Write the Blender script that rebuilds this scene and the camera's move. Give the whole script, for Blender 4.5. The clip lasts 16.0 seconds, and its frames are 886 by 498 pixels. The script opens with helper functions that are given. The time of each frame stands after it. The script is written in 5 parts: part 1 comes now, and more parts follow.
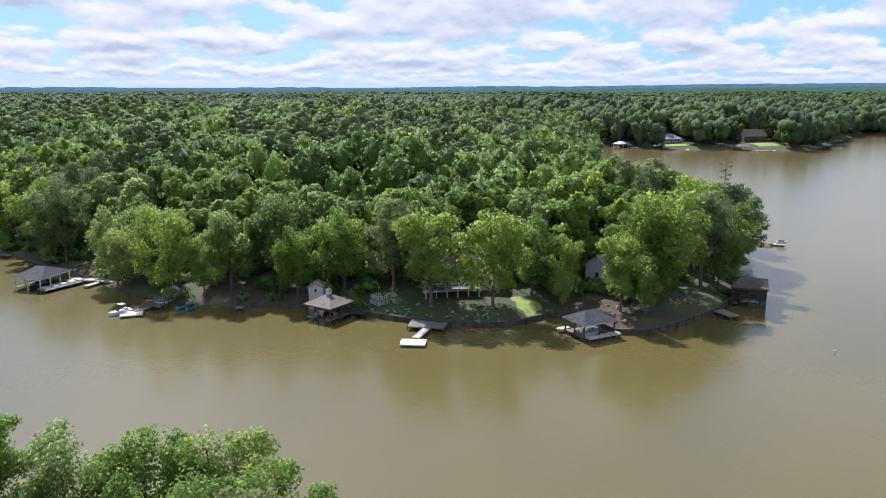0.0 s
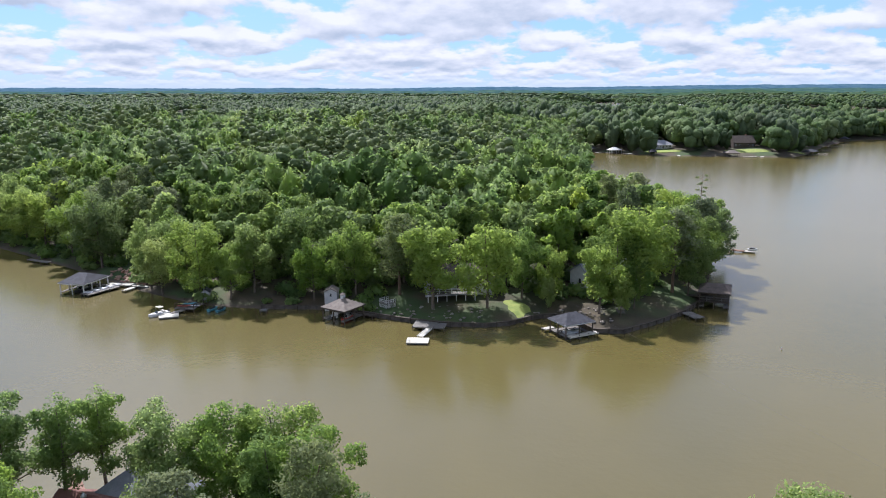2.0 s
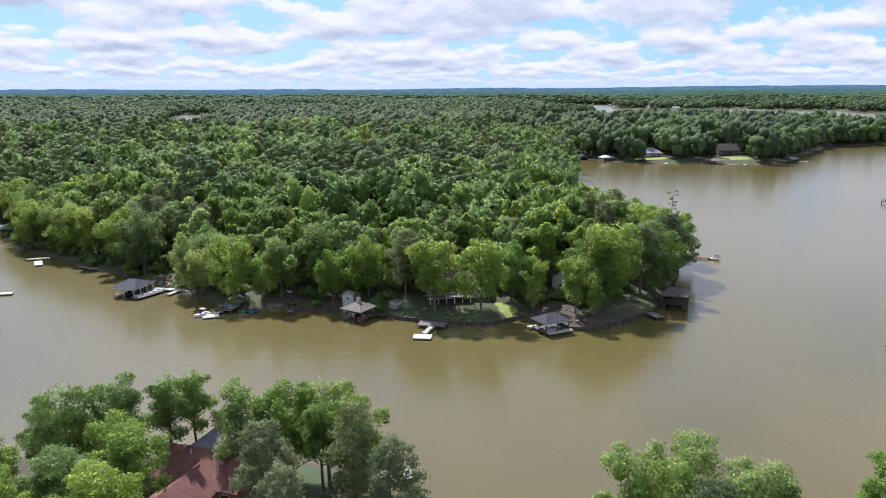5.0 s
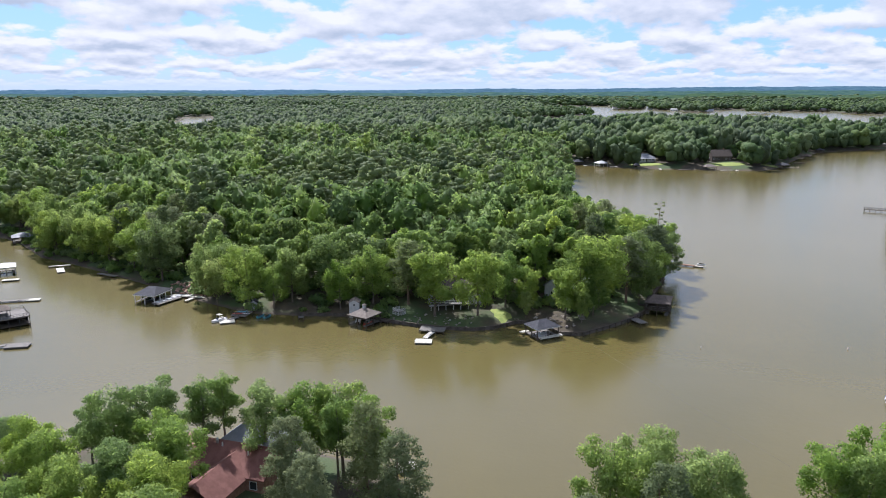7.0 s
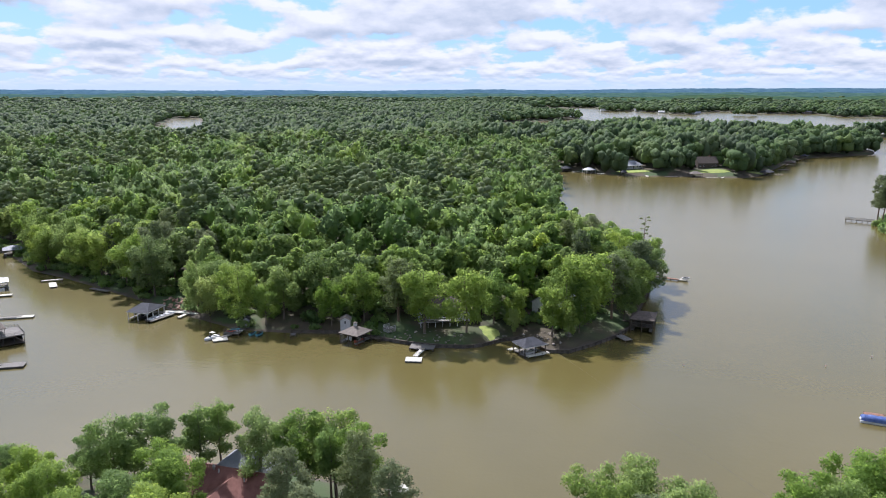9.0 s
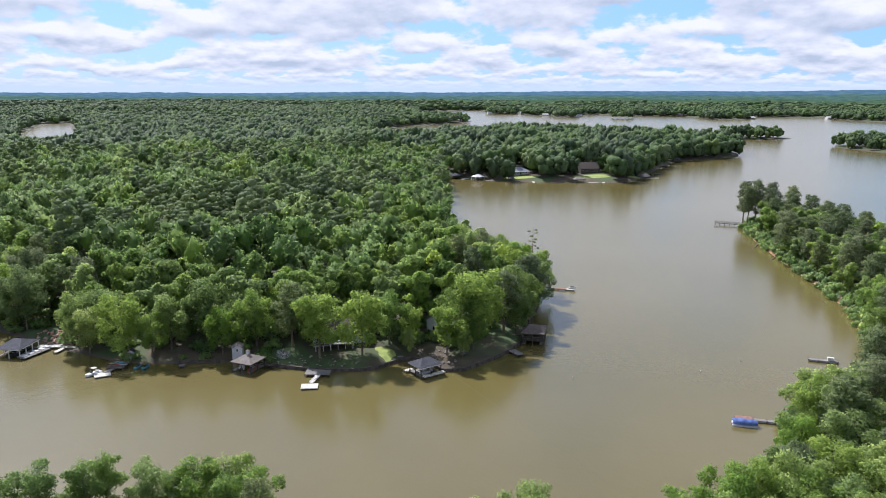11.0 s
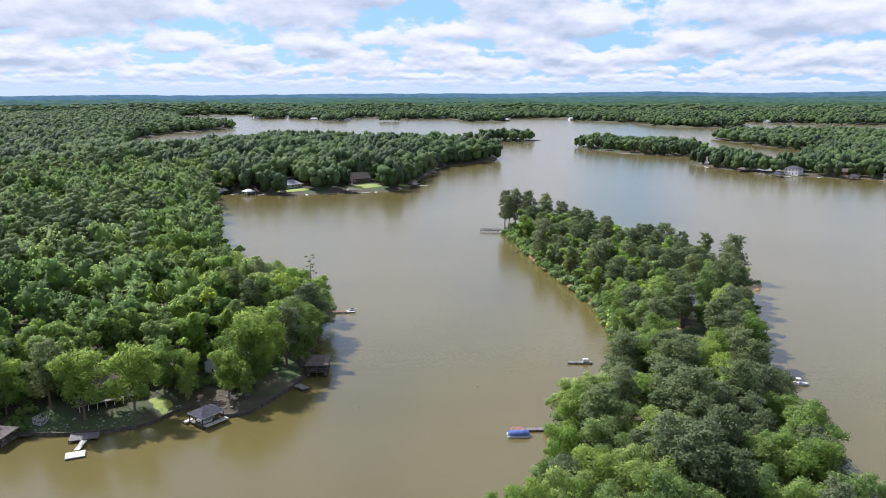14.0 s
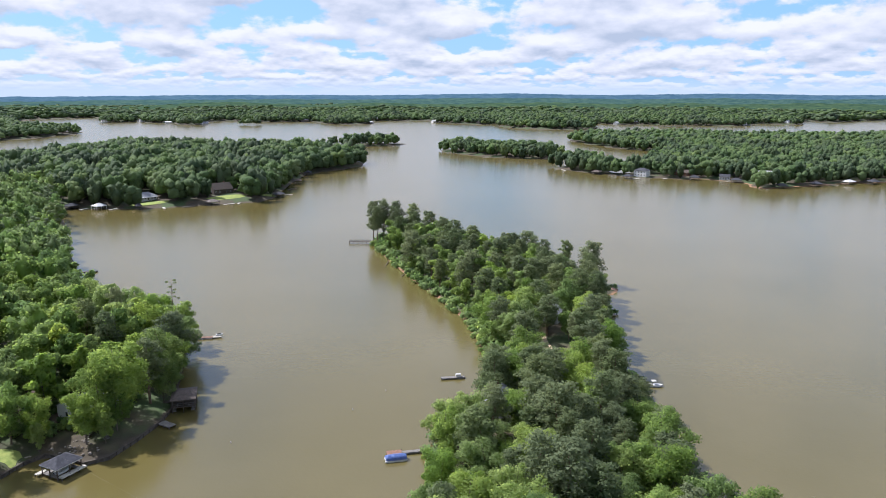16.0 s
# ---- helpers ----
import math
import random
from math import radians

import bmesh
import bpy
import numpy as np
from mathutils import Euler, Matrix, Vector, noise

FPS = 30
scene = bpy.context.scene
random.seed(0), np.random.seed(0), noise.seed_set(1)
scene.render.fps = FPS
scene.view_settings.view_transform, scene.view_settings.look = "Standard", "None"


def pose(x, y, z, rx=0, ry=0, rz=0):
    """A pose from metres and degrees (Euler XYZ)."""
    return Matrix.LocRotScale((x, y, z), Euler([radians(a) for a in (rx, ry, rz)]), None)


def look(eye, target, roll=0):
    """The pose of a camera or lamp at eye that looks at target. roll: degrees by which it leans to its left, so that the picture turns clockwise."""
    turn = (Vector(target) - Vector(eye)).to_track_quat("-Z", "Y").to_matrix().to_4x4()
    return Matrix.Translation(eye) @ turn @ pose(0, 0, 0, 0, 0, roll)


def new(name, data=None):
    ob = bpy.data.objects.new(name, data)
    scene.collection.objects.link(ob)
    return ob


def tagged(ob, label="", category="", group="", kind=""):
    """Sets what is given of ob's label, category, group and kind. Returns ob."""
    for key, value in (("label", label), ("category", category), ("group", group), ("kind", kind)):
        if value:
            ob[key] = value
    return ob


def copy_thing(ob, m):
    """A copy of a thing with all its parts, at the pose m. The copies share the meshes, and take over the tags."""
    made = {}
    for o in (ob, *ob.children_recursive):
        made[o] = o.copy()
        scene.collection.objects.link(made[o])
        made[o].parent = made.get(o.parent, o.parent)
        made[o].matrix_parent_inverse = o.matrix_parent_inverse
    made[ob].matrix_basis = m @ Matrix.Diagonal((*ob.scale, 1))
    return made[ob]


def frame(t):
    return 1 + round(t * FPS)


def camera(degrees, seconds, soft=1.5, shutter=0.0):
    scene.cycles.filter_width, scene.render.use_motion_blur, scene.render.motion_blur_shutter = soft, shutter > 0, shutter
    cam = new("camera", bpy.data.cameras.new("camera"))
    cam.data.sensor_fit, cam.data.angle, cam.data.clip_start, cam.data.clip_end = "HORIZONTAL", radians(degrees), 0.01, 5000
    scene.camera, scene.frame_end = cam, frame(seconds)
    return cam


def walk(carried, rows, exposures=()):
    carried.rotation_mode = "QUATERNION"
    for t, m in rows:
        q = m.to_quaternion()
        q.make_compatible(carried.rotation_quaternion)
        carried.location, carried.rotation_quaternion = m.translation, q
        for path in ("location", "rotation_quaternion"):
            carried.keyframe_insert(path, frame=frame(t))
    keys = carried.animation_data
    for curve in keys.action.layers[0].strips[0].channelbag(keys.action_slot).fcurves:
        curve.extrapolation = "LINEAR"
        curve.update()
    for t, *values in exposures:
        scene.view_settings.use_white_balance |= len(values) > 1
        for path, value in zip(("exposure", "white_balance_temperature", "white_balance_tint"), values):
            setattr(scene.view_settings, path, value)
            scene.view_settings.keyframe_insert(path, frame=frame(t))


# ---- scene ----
cam = camera(61.74, 16.0, soft=1.0)
# seconds, place in metres, turn in degrees: the drone backs off and climbs, then turns to its right
ROWS = [
    (0.0, 0.16, 0.19, 40.80, 77.98, 0.10, 0.15),
    (0.5, 0.09, -4.08, 42.23, 77.98, 0.08, 0.14),
    (1.0, 0.02, -8.56, 43.73, 77.97, 0.07, 0.13),
    (1.5, -0.03, -13.04, 45.21, 77.97, 0.07, 0.10),
    (2.0, -0.05, -17.60, 46.68, 77.96, 0.08, 0.08),
    (2.5, -0.09, -22.23, 48.18, 77.95, 0.08, 0.05),
    (3.0, -0.08, -26.81, 49.62, 77.96, 0.08, 0.04),
    (3.5, -0.12, -31.39, 51.05, 77.94, 0.11, 0.03),
    (4.0, -0.18, -35.83, 52.41, 77.95, 0.12, 0.02),
    (6.5, -0.33, -55.49, 59.43, 77.91, 0.10, -0.03),
    (7.0, -0.32, -58.06, 60.95, 77.92, 0.07, -0.03),
    (7.5, -0.41, -59.86, 62.42, 77.91, 0.05, 0.01),
    (8.0, -0.43, -60.77, 63.91, 77.90, 0.01, 0.04),
    (10.5, -0.36, -60.92, 71.01, 77.99, -0.14, -6.28),
    (11.0, -0.44, -60.80, 72.40, 78.03, -0.13, -9.29),
    (11.5, -0.46, -60.81, 73.93, 78.06, -0.13, -12.27),
    (12.0, -0.43, -60.80, 75.39, 78.08, -0.09, -15.17),
    (12.5, -0.43, -60.81, 76.75, 78.10, -0.05, -18.07),
    (13.0, -0.47, -60.75, 78.11, 78.11, -0.02, -20.97),
    (13.5, -0.52, -60.66, 79.54, 78.12, -0.02, -23.88),
    (14.0, -0.46, -60.52, 81.02, 78.14, -0.02, -26.79),
    (14.5, -0.40, -60.28, 82.54, 78.16, -0.04, -29.71),
    (15.0, -0.35, -59.98, 84.06, 78.17, -0.06, -32.65),
    (15.5, -0.33, -59.73, 85.53, 78.18, -0.07, -35.40),
    (16.0, -0.38, -59.55, 87.01, 78.20, -0.12, -37.12),
]
walk(cam, [(t, pose(x, y, z, rx, ry, rz)) for t, x, y, z, rx, ry, rz in ROWS], [(0.0, 0.84, 5820, 18), (16.0, 0.84, 5820, 18)])

# ---- sky and sun ----
SUN_AZ, SUN_EL = -26.0, 48.0       # degrees clockwise from +y, and above the horizon
world = bpy.data.worlds.new("sky")
scene.world = world
world.use_nodes = True
wt = world.node_tree
wt.nodes.clear()


def wire(tree, kind, *inputs, **props):
    """A node with its inputs set or linked, in order. Returns its first output."""
    n = tree.nodes.new(kind)
    for k, v in props.items():
        setattr(n, k, v)
    for i, v in enumerate(inputs):
        if v is None:
            continue
        if isinstance(v, bpy.types.NodeSocket):
            tree.links.new(v, n.inputs[i])
        else:
            n.inputs[i].default_value = v
    return n.outputs[0]


def calc(tree, op, a, b=0.0, c=0.0, clamp=False):
    return wire(tree, "ShaderNodeMath", a, b, c, operation=op, use_clamp=clamp)


def blend(tree, fac, a, b):
    n = tree.nodes.new("ShaderNodeMix")
    n.data_type = "RGBA"
    for k, v in ((0, fac), (6, a), (7, b)):
        if isinstance(v, bpy.types.NodeSocket):
            tree.links.new(v, n.inputs[k])
        else:
            n.inputs[k].default_value = v if k == 0 else (*v, 1.0)
    return n.outputs[2]


def grain(tree, vector, scale, detail=4.0, rough=0.55):
    n = tree.nodes.new("ShaderNodeTexNoise")
    n.inputs["Scale"].default_value, n.inputs["Detail"].default_value, n.inputs["Roughness"].default_value = scale, detail, rough
    if vector is not None:
        tree.links.new(vector, n.inputs["Vector"])
    return n.outputs["Fac"]


def ramp(tree, value, lo, hi):
    n = tree.nodes.new("ShaderNodeMapRange")
    n.interpolation_type = "SMOOTHSTEP"
    tree.links.new(value, n.inputs[0])
    n.inputs[1].default_value, n.inputs[2].default_value = lo, hi
    return n.outputs[0]


sky = wt.nodes.new("ShaderNodeTexSky")
sky.sky_type, sky.sun_disc = "NISHITA", False
sky.sun_elevation, sky.sun_rotation = radians(SUN_EL), radians(SUN_AZ)
sky.altitude, sky.air_density, sky.dust_density, sky.ozone_density = 150.0, 1.0, 0.6, 2.0
clear = wt.nodes.new("ShaderNodeVectorMath")
clear.operation = "SCALE"
wt.links.new(sky.outputs[0], clear.inputs[0])
clear.inputs["Scale"].default_value = 0.15
way = wt.nodes.new("ShaderNodeTexCoord").outputs["Generated"]
xyz = wt.nodes.new("ShaderNodeSeparateXYZ")
wt.links.new(way, xyz.inputs[0])
wx, wy, wz = xyz.outputs
up = calc(wt, "MAXIMUM", wz, 0.0)


azimuth = calc(wt, "ARCTAN2", wx, wy)


def heaps(height, size, flat, seed, detail):
    """Cumulus heaps in one belt of the sky, wider than they are tall."""
    p = wt.nodes.new("ShaderNodeCombineXYZ")
    wt.links.new(calc(wt, "MULTIPLY", azimuth, size), p.inputs[0])
    wt.links.new(calc(wt, "MULTIPLY", height, size * flat), p.inputs[1])
    p.inputs[2].default_value = seed
    return grain(wt, p.outputs[0], 1.0, detail, 0.50)


def mingle(w, a, c):
    return calc(wt, "MULTIPLY_ADD", calc(wt, "SUBTRACT", c, a), w, a)


def thickness(height):
    """Cloud thickness: small flat rows at the horizon, larger heaps higher up."""
    low_row, middle, top_row = heaps(height, 27.0, 3.6, 1.3, 5.0), heaps(height, 14.0, 2.7, 5.1, 6.0), heaps(height, 7.5, 2.2, 9.4, 7.0)
    lower = mingle(ramp(wt, height, 0.020, 0.040), low_row, middle)
    return mingle(ramp(wt, height, 0.058, 0.088), lower, top_row)


fluff = calc(wt, "SUBTRACT", heaps(up, 46.0, 1.7, 3.0, 4.0), 0.5)
thick_here = calc(wt, "MULTIPLY_ADD", fluff, 0.20, thickness(up))
above = thickness(calc(wt, "MULTIPLY_ADD", up, 1.13, 0.001))
opening = calc(wt, "MULTIPLY", ramp(wt, up, 0.12, 0.45), 0.06)
cover = ramp(wt, calc(wt, "SUBTRACT", thick_here, opening), 0.385, 0.475)
base = calc(wt, "MULTIPLY", calc(wt, "SUBTRACT", above, thick_here), 4.2)
core = calc(wt, "MULTIPLY", calc(wt, "SUBTRACT", thick_here, 0.47), 1.5)
shade = calc(wt, "ADD", calc(wt, "ADD", base, core), 0.36, clamp=True)
cloud = blend(wt, shade, (0.97, 0.98, 0.99), (0.525, 0.603, 0.695))
thin = ramp(wt, up, -0.004, 0.03)
blue = blend(wt, 0.5, (0.36, 0.68, 0.95), (0.28, 0.60, 0.93))
nodes_sky = wt.nodes.new("ShaderNodeMix")
nodes_sky.data_type = "RGBA"
wt.links.new(calc(wt, "SUBTRACT", 0.75, calc(wt, "MULTIPLY", ramp(wt, up, 0.08, 0.6), 0.75)), nodes_sky.inputs[0])
wt.links.new(clear.outputs[0], nodes_sky.inputs[6])
wt.links.new(blue, nodes_sky.inputs[7])
paint = blend(wt, cover, nodes_sky.outputs[2], cloud)
low = blend(wt, thin, (0.66, 0.79, 0.93), paint)
back = wt.nodes.new("ShaderNodeBackground")
wt.links.new(low, back.inputs[0])
back.inputs[1].default_value = 0.55
wout = wt.nodes.new("ShaderNodeOutputWorld")
wt.links.new(back.outputs[0], wout.inputs[0])

sun = new("sun", bpy.data.lights.new("sun", "SUN"))
sun.data.energy, sun.data.angle, sun.data.color = 4.3, radians(0.6), (1.0, 0.95, 0.86)
sa, se = radians(SUN_AZ), radians(SUN_EL)
sun.matrix_world = look((0, 0, 300), Vector((0, 0, 300)) - 100 * Vector((math.sin(sa) * math.cos(se), math.cos(sa) * math.cos(se), math.sin(se))))

# ---- materials ----


def material(name):
    m = bpy.data.materials.new(name)
    m.use_nodes = True
    t = m.node_tree
    b = t.nodes["Principled BSDF"]
    return m, t, b


def place(t, kind="Object"):
    if kind == "World":
        return t.nodes.new("ShaderNodeNewGeometry").outputs["Position"]
    return t.nodes.new("ShaderNodeTexCoord").outputs[kind]


def relief_of(t, b, value, strength, distance):
    n = t.nodes.new("ShaderNodeBump")
    n.inputs["Strength"].default_value, n.inputs["Distance"].default_value = strength, distance
    t.links.new(value, n.inputs["Height"])
    t.links.new(n.outputs[0], b.inputs["Normal"])


def surface(name, c1, c2, scale=4.0, rough=0.7, bump=0.3, metal=0.0, fine=14.0, wear=None, stretch=None, spread=0.12):
    """A matt surface of two mixed tones, with stains at one scale and grain at a finer one."""
    m, t, b = material(name)
    v = place(t)
    if stretch:
        n = t.nodes.new("ShaderNodeMapping")
        n.inputs["Scale"].default_value = stretch
        t.links.new(v, n.inputs[0])
        v = n.outputs[0]
    stain, fleck = grain(t, v, scale), grain(t, v, scale * fine, 3.0, 0.7)
    col = blend(t, ramp(t, stain, 0.32, 0.68), c1, c2)
    col = blend(t, calc(t, "MULTIPLY", ramp(t, fleck, 0.45, 0.75), 0.35), col, wear or tuple(0.6 * a for a in c1))
    rand = t.nodes.new("ShaderNodeObjectInfo").outputs["Random"]
    hsv = t.nodes.new("ShaderNodeHueSaturation")
    t.links.new(calc(t, "MULTIPLY_ADD", rand, 2 * spread, 1.0 - spread), hsv.inputs["Value"])
    t.links.new(col, hsv.inputs["Color"])
    t.links.new(hsv.outputs[0], b.inputs["Base Color"])
    b.inputs["Roughness"].default_value, b.inputs["Metallic"].default_value = rough, metal
    if bump:
        relief_of(t, b, fleck, bump, 0.02)
    return m


def foliage(name, dark, mid, light, stuff=False, glow=0.58, hue=0.472, coarse=0.0):
    """Leaves: tone by tree, by leaf and by clump; light passes through."""
    m, t, b = material(name)
    if stuff:
        n = t.nodes.new("ShaderNodeAttribute")
        n.attribute_name = "tint"
        tree_tone = n.outputs["Fac"]
    else:
        own_tone = t.nodes.new("ShaderNodeSeparateColor")         # each tree carries its tone in its object colour
        t.links.new(t.nodes.new("ShaderNodeObjectInfo").outputs["Color"], own_tone.inputs[0])
        tree_tone = own_tone.outputs[0]
    leaf_tone = t.nodes.new("ShaderNodeNewGeometry").outputs["Random Per Island"]
    clump = grain(t, place(t, "World"), 0.35, 3.0)
    tone = calc(t, "ADD", calc(t, "MULTIPLY", tree_tone, 0.62), calc(t, "MULTIPLY", leaf_tone, 0.18))
    tone = calc(t, "ADD", tone, calc(t, "MULTIPLY", calc(t, "SUBTRACT", clump, 0.5), 0.5))
    col = blend(t, ramp(t, tone, 0.0, 0.5), dark, mid)
    col = blend(t, ramp(t, tone, 0.45, 0.95), col, light)
    own = t.nodes.new("ShaderNodeHueSaturation")
    other = calc(t, "FRACT", calc(t, "MULTIPLY", tree_tone, 7.31))
    third = calc(t, "FRACT", calc(t, "MULTIPLY", tree_tone, 17.7))
    t.links.new(calc(t, "MULTIPLY_ADD", other, 0.022, hue), own.inputs["Hue"])
    t.links.new(calc(t, "MULTIPLY_ADD", third, 0.20, 0.80), own.inputs["Saturation"])
    t.links.new(calc(t, "MULTIPLY_ADD", other, -0.25, 1.22), own.inputs["Value"])
    t.links.new(col, own.inputs["Color"])
    col = own.outputs[0]
    t.links.new(col, b.inputs["Base Color"])
    b.inputs["Roughness"].default_value = 0.55
    b.inputs["Specular IOR Level"].default_value = 0.06
    if coarse:
        relief_of(t, b, grain(t, place(t, "World"), coarse, 3.0, 0.6), 0.9, 0.9 / coarse)
    thr = t.nodes.new("ShaderNodeBsdfTranslucent")
    warm = t.nodes.new("ShaderNodeHueSaturation")
    warm.inputs["Hue"].default_value, warm.inputs["Saturation"].default_value, warm.inputs["Value"].default_value = 0.485, 1.08, 1.6
    t.links.new(col, warm.inputs["Color"])
    t.links.new(warm.outputs[0], thr.inputs[0])
    mix = t.nodes.new("ShaderNodeMixShader")
    mix.inputs[0].default_value = glow
    t.links.new(b.outputs[0], mix.inputs[1])
    t.links.new(thr.outputs[0], mix.inputs[2])
    t.links.new(mix.outputs[0], t.nodes["Material Output"].inputs[0])
    return m


LEAF = ((0.084, 0.158, 0.046), (0.144, 0.248, 0.056), (0.206, 0.314, 0.066))
NEEDLE = ((0.085, 0.118, 0.055), (0.125, 0.165, 0.070), (0.165, 0.210, 0.085))
# far woods: cloud shade and haze put into darker, cooler leaf colours
FAR_LEAF_SHADED = ((0.062, 0.116, 0.048), (0.102, 0.176, 0.062), (0.160, 0.240, 0.074))
FAR_NEEDLE_SHADED = ((0.056, 0.096, 0.050), (0.082, 0.128, 0.060), (0.116, 0.162, 0.070))
MID_LEAF = ((0.086, 0.162, 0.056), (0.142, 0.246, 0.072), (0.216, 0.326, 0.086))
MID_NEEDLE = ((0.100, 0.148, 0.064), (0.138, 0.190, 0.074), (0.176, 0.230, 0.086))
m_leaf, m_leaf_stuff = foliage("leaf", *LEAF, hue=0.472), foliage("leaf_far", *MID_LEAF, stuff=True)
m_needle, m_needle_stuff = foliage("needle", *NEEDLE, glow=0.42, hue=0.484), foliage("needle_far", *MID_NEEDLE, stuff=True, glow=0.42, hue=0.486)
m_leaf_far_shaded, m_needle_far_shaded = foliage("leaf_distant_shaded", *FAR_LEAF_SHADED, stuff=True, glow=0.40, coarse=0.55), foliage("needle_distant_shaded", *FAR_NEEDLE_SHADED, stuff=True, glow=0.35, hue=0.478, coarse=0.6)
m_bark = surface("bark", (0.10, 0.075, 0.055), (0.17, 0.14, 0.11), 2.0, 0.9, 0.8, stretch=(3, 3, 0.6))
m_pinebark = surface("pine_bark", (0.12, 0.075, 0.05), (0.20, 0.14, 0.10), 2.0, 0.9, 0.8, stretch=(3, 3, 0.6))
m_greyplank = surface("weathered_planks", (0.125, 0.115, 0.104), (0.21, 0.197, 0.180), 1.2, 0.85, 0.4, stretch=(1, 6, 1))
m_darkwood = surface("dark_timber", (0.05, 0.04, 0.032), (0.10, 0.08, 0.06), 1.5, 0.85, 0.4)
m_paledeck = surface("pale_deck", (0.42, 0.40, 0.34), (0.52, 0.50, 0.43), 1.0, 0.7, 0.2)
m_white = surface("white_paint", (0.60, 0.60, 0.58), (0.70, 0.70, 0.68), 1.0, 0.5, 0.1)
m_tanroof = surface("tan_shingle", (0.14, 0.118, 0.10), (0.20, 0.172, 0.148), 1.2, 0.9, 0.5, fine=20)
m_slate = surface("charcoal_shingle", (0.032, 0.034, 0.042), (0.055, 0.057, 0.068), 1.2, 0.95, 0.5, fine=20)
m_brownroof = surface("brown_shingle", (0.07, 0.055, 0.045), (0.12, 0.095, 0.08), 1.2, 0.9, 0.5, fine=20)
m_redroof = surface("red_shingle", (0.14, 0.058, 0.046), (0.20, 0.090, 0.072), 0.8, 0.9, 0.5, fine=25)
m_bluegrey = surface("grey_roof", (0.20, 0.21, 0.24), (0.28, 0.29, 0.32), 0.8, 0.7, 0.3)
m_siding = surface("grey_siding", (0.46, 0.47, 0.47), (0.56, 0.56, 0.55), 1.0, 0.7, 0.2)
m_brick = surface("brick", (0.22, 0.11, 0.075), (0.30, 0.17, 0.12), 2.0, 0.9, 0.5)
m_stone = surface("sea_wall_timber", (0.06, 0.052, 0.042), (0.13, 0.115, 0.095), 0.9, 0.9, 0.8)
m_rust = surface("rust_metal", (0.16, 0.08, 0.05), (0.26, 0.14, 0.09), 1.6, 0.8, 0.3)
m_sand = surface("sand", (0.42, 0.30, 0.19), (0.52, 0.41, 0.29), 0.5, 0.95, 0.5)
m_grass = surface("lawn_grass", (0.17, 0.23, 0.05), (0.28, 0.32, 0.08), 0.6, 0.95, 0.8, fine=30)
m_bluecloth = surface("blue_cover", (0.13, 0.22, 0.55), (0.22, 0.32, 0.66), 1.0, 0.6, 0.2)
m_teal = surface("teal_plastic", (0.05, 0.20, 0.26), (0.08, 0.27, 0.33), 2.0, 0.4, 0.1)
m_yellow = surface("yellow_plastic", (0.60, 0.55, 0.10), (0.68, 0.62, 0.15), 2.0, 0.4, 0.1)
m_red = surface("red_plastic", (0.45, 0.06, 0.04), (0.55, 0.10, 0.06), 2.0, 0.4, 0.1)
m_gel = surface("white_gelcoat", (0.60, 0.61, 0.62), (0.70, 0.70, 0.70), 1.0, 0.25, 0.05)
m_black = surface("black_rubber", (0.02, 0.02, 0.022), (0.04, 0.04, 0.042), 3.0, 0.6, 0.2)
m_glass, gt, gb = material("window_glass")
gb.inputs["Base Color"].default_value, gb.inputs["Roughness"].default_value = (0.03, 0.035, 0.04, 1), 0.08
m_steel = surface("galvanised_steel", (0.42, 0.43, 0.44), (0.52, 0.53, 0.54), 3.0, 0.45, 0.1, metal=0.8)

# leaf litter, red clay banks, grass in the open
m_ground, t, b = material("ground")
v = place(t, "World")
litter = blend(t, ramp(t, grain(t, v, 0.16, 5), 0.35, 0.65), (0.048, 0.040, 0.024), (0.085, 0.066, 0.040))
litter = blend(t, ramp(t, grain(t, v, 0.05, 4), 0.44, 0.62), litter, (0.048, 0.080, 0.024))
clay = blend(t, ramp(t, grain(t, v, 0.5, 4), 0.35, 0.65), (0.22, 0.115, 0.058), (0.32, 0.19, 0.105))
sep = t.nodes.new("ShaderNodeSeparateXYZ")
t.links.new(v, sep.inputs[0])
edge = calc(t, "ADD", sep.outputs[2], calc(t, "MULTIPLY", calc(t, "SUBTRACT", grain(t, v, 0.2, 3), 0.5), 1.2))
east = ramp(t, calc(t, "SUBTRACT", sep.outputs[0], calc(t, "MULTIPLY", sep.outputs[1], 0.15)), 55.0, 80.0)      # red clay on the spit, dark silt on the point
east = calc(t, "MULTIPLY", east, calc(t, "SUBTRACT", 1.0, ramp(t, sep.outputs[1], 330.0, 430.0)))
bank = blend(t, east, (0.075, 0.060, 0.042), clay)
t.links.new(blend(t, ramp(t, edge, 0.2, 0.6), bank, litter), b.inputs["Base Color"])
b.inputs["Roughness"].default_value = 0.95
relief_of(t, b, grain(t, v, 2.5, 5), 0.8, 0.15)

# silty lake water: an olive brown body under a rippled skin
m_water, t, b = material("lake_water")
v = place(t, "World")
silt = blend(t, ramp(t, grain(t, v, 0.012, 4), 0.35, 0.68), (0.104, 0.085, 0.026), (0.118, 0.098, 0.036))
t.links.new(silt, b.inputs["Base Color"])
b.inputs["Roughness"].default_value = 0.19
b.inputs["IOR"].default_value = 1.58
wave = calc(t, "ADD", calc(t, "MULTIPLY", grain(t, v, 0.9, 3), 0.6), grain(t, v, 0.22, 3))
relief_of(t, b, wave, 0.09, 0.4)


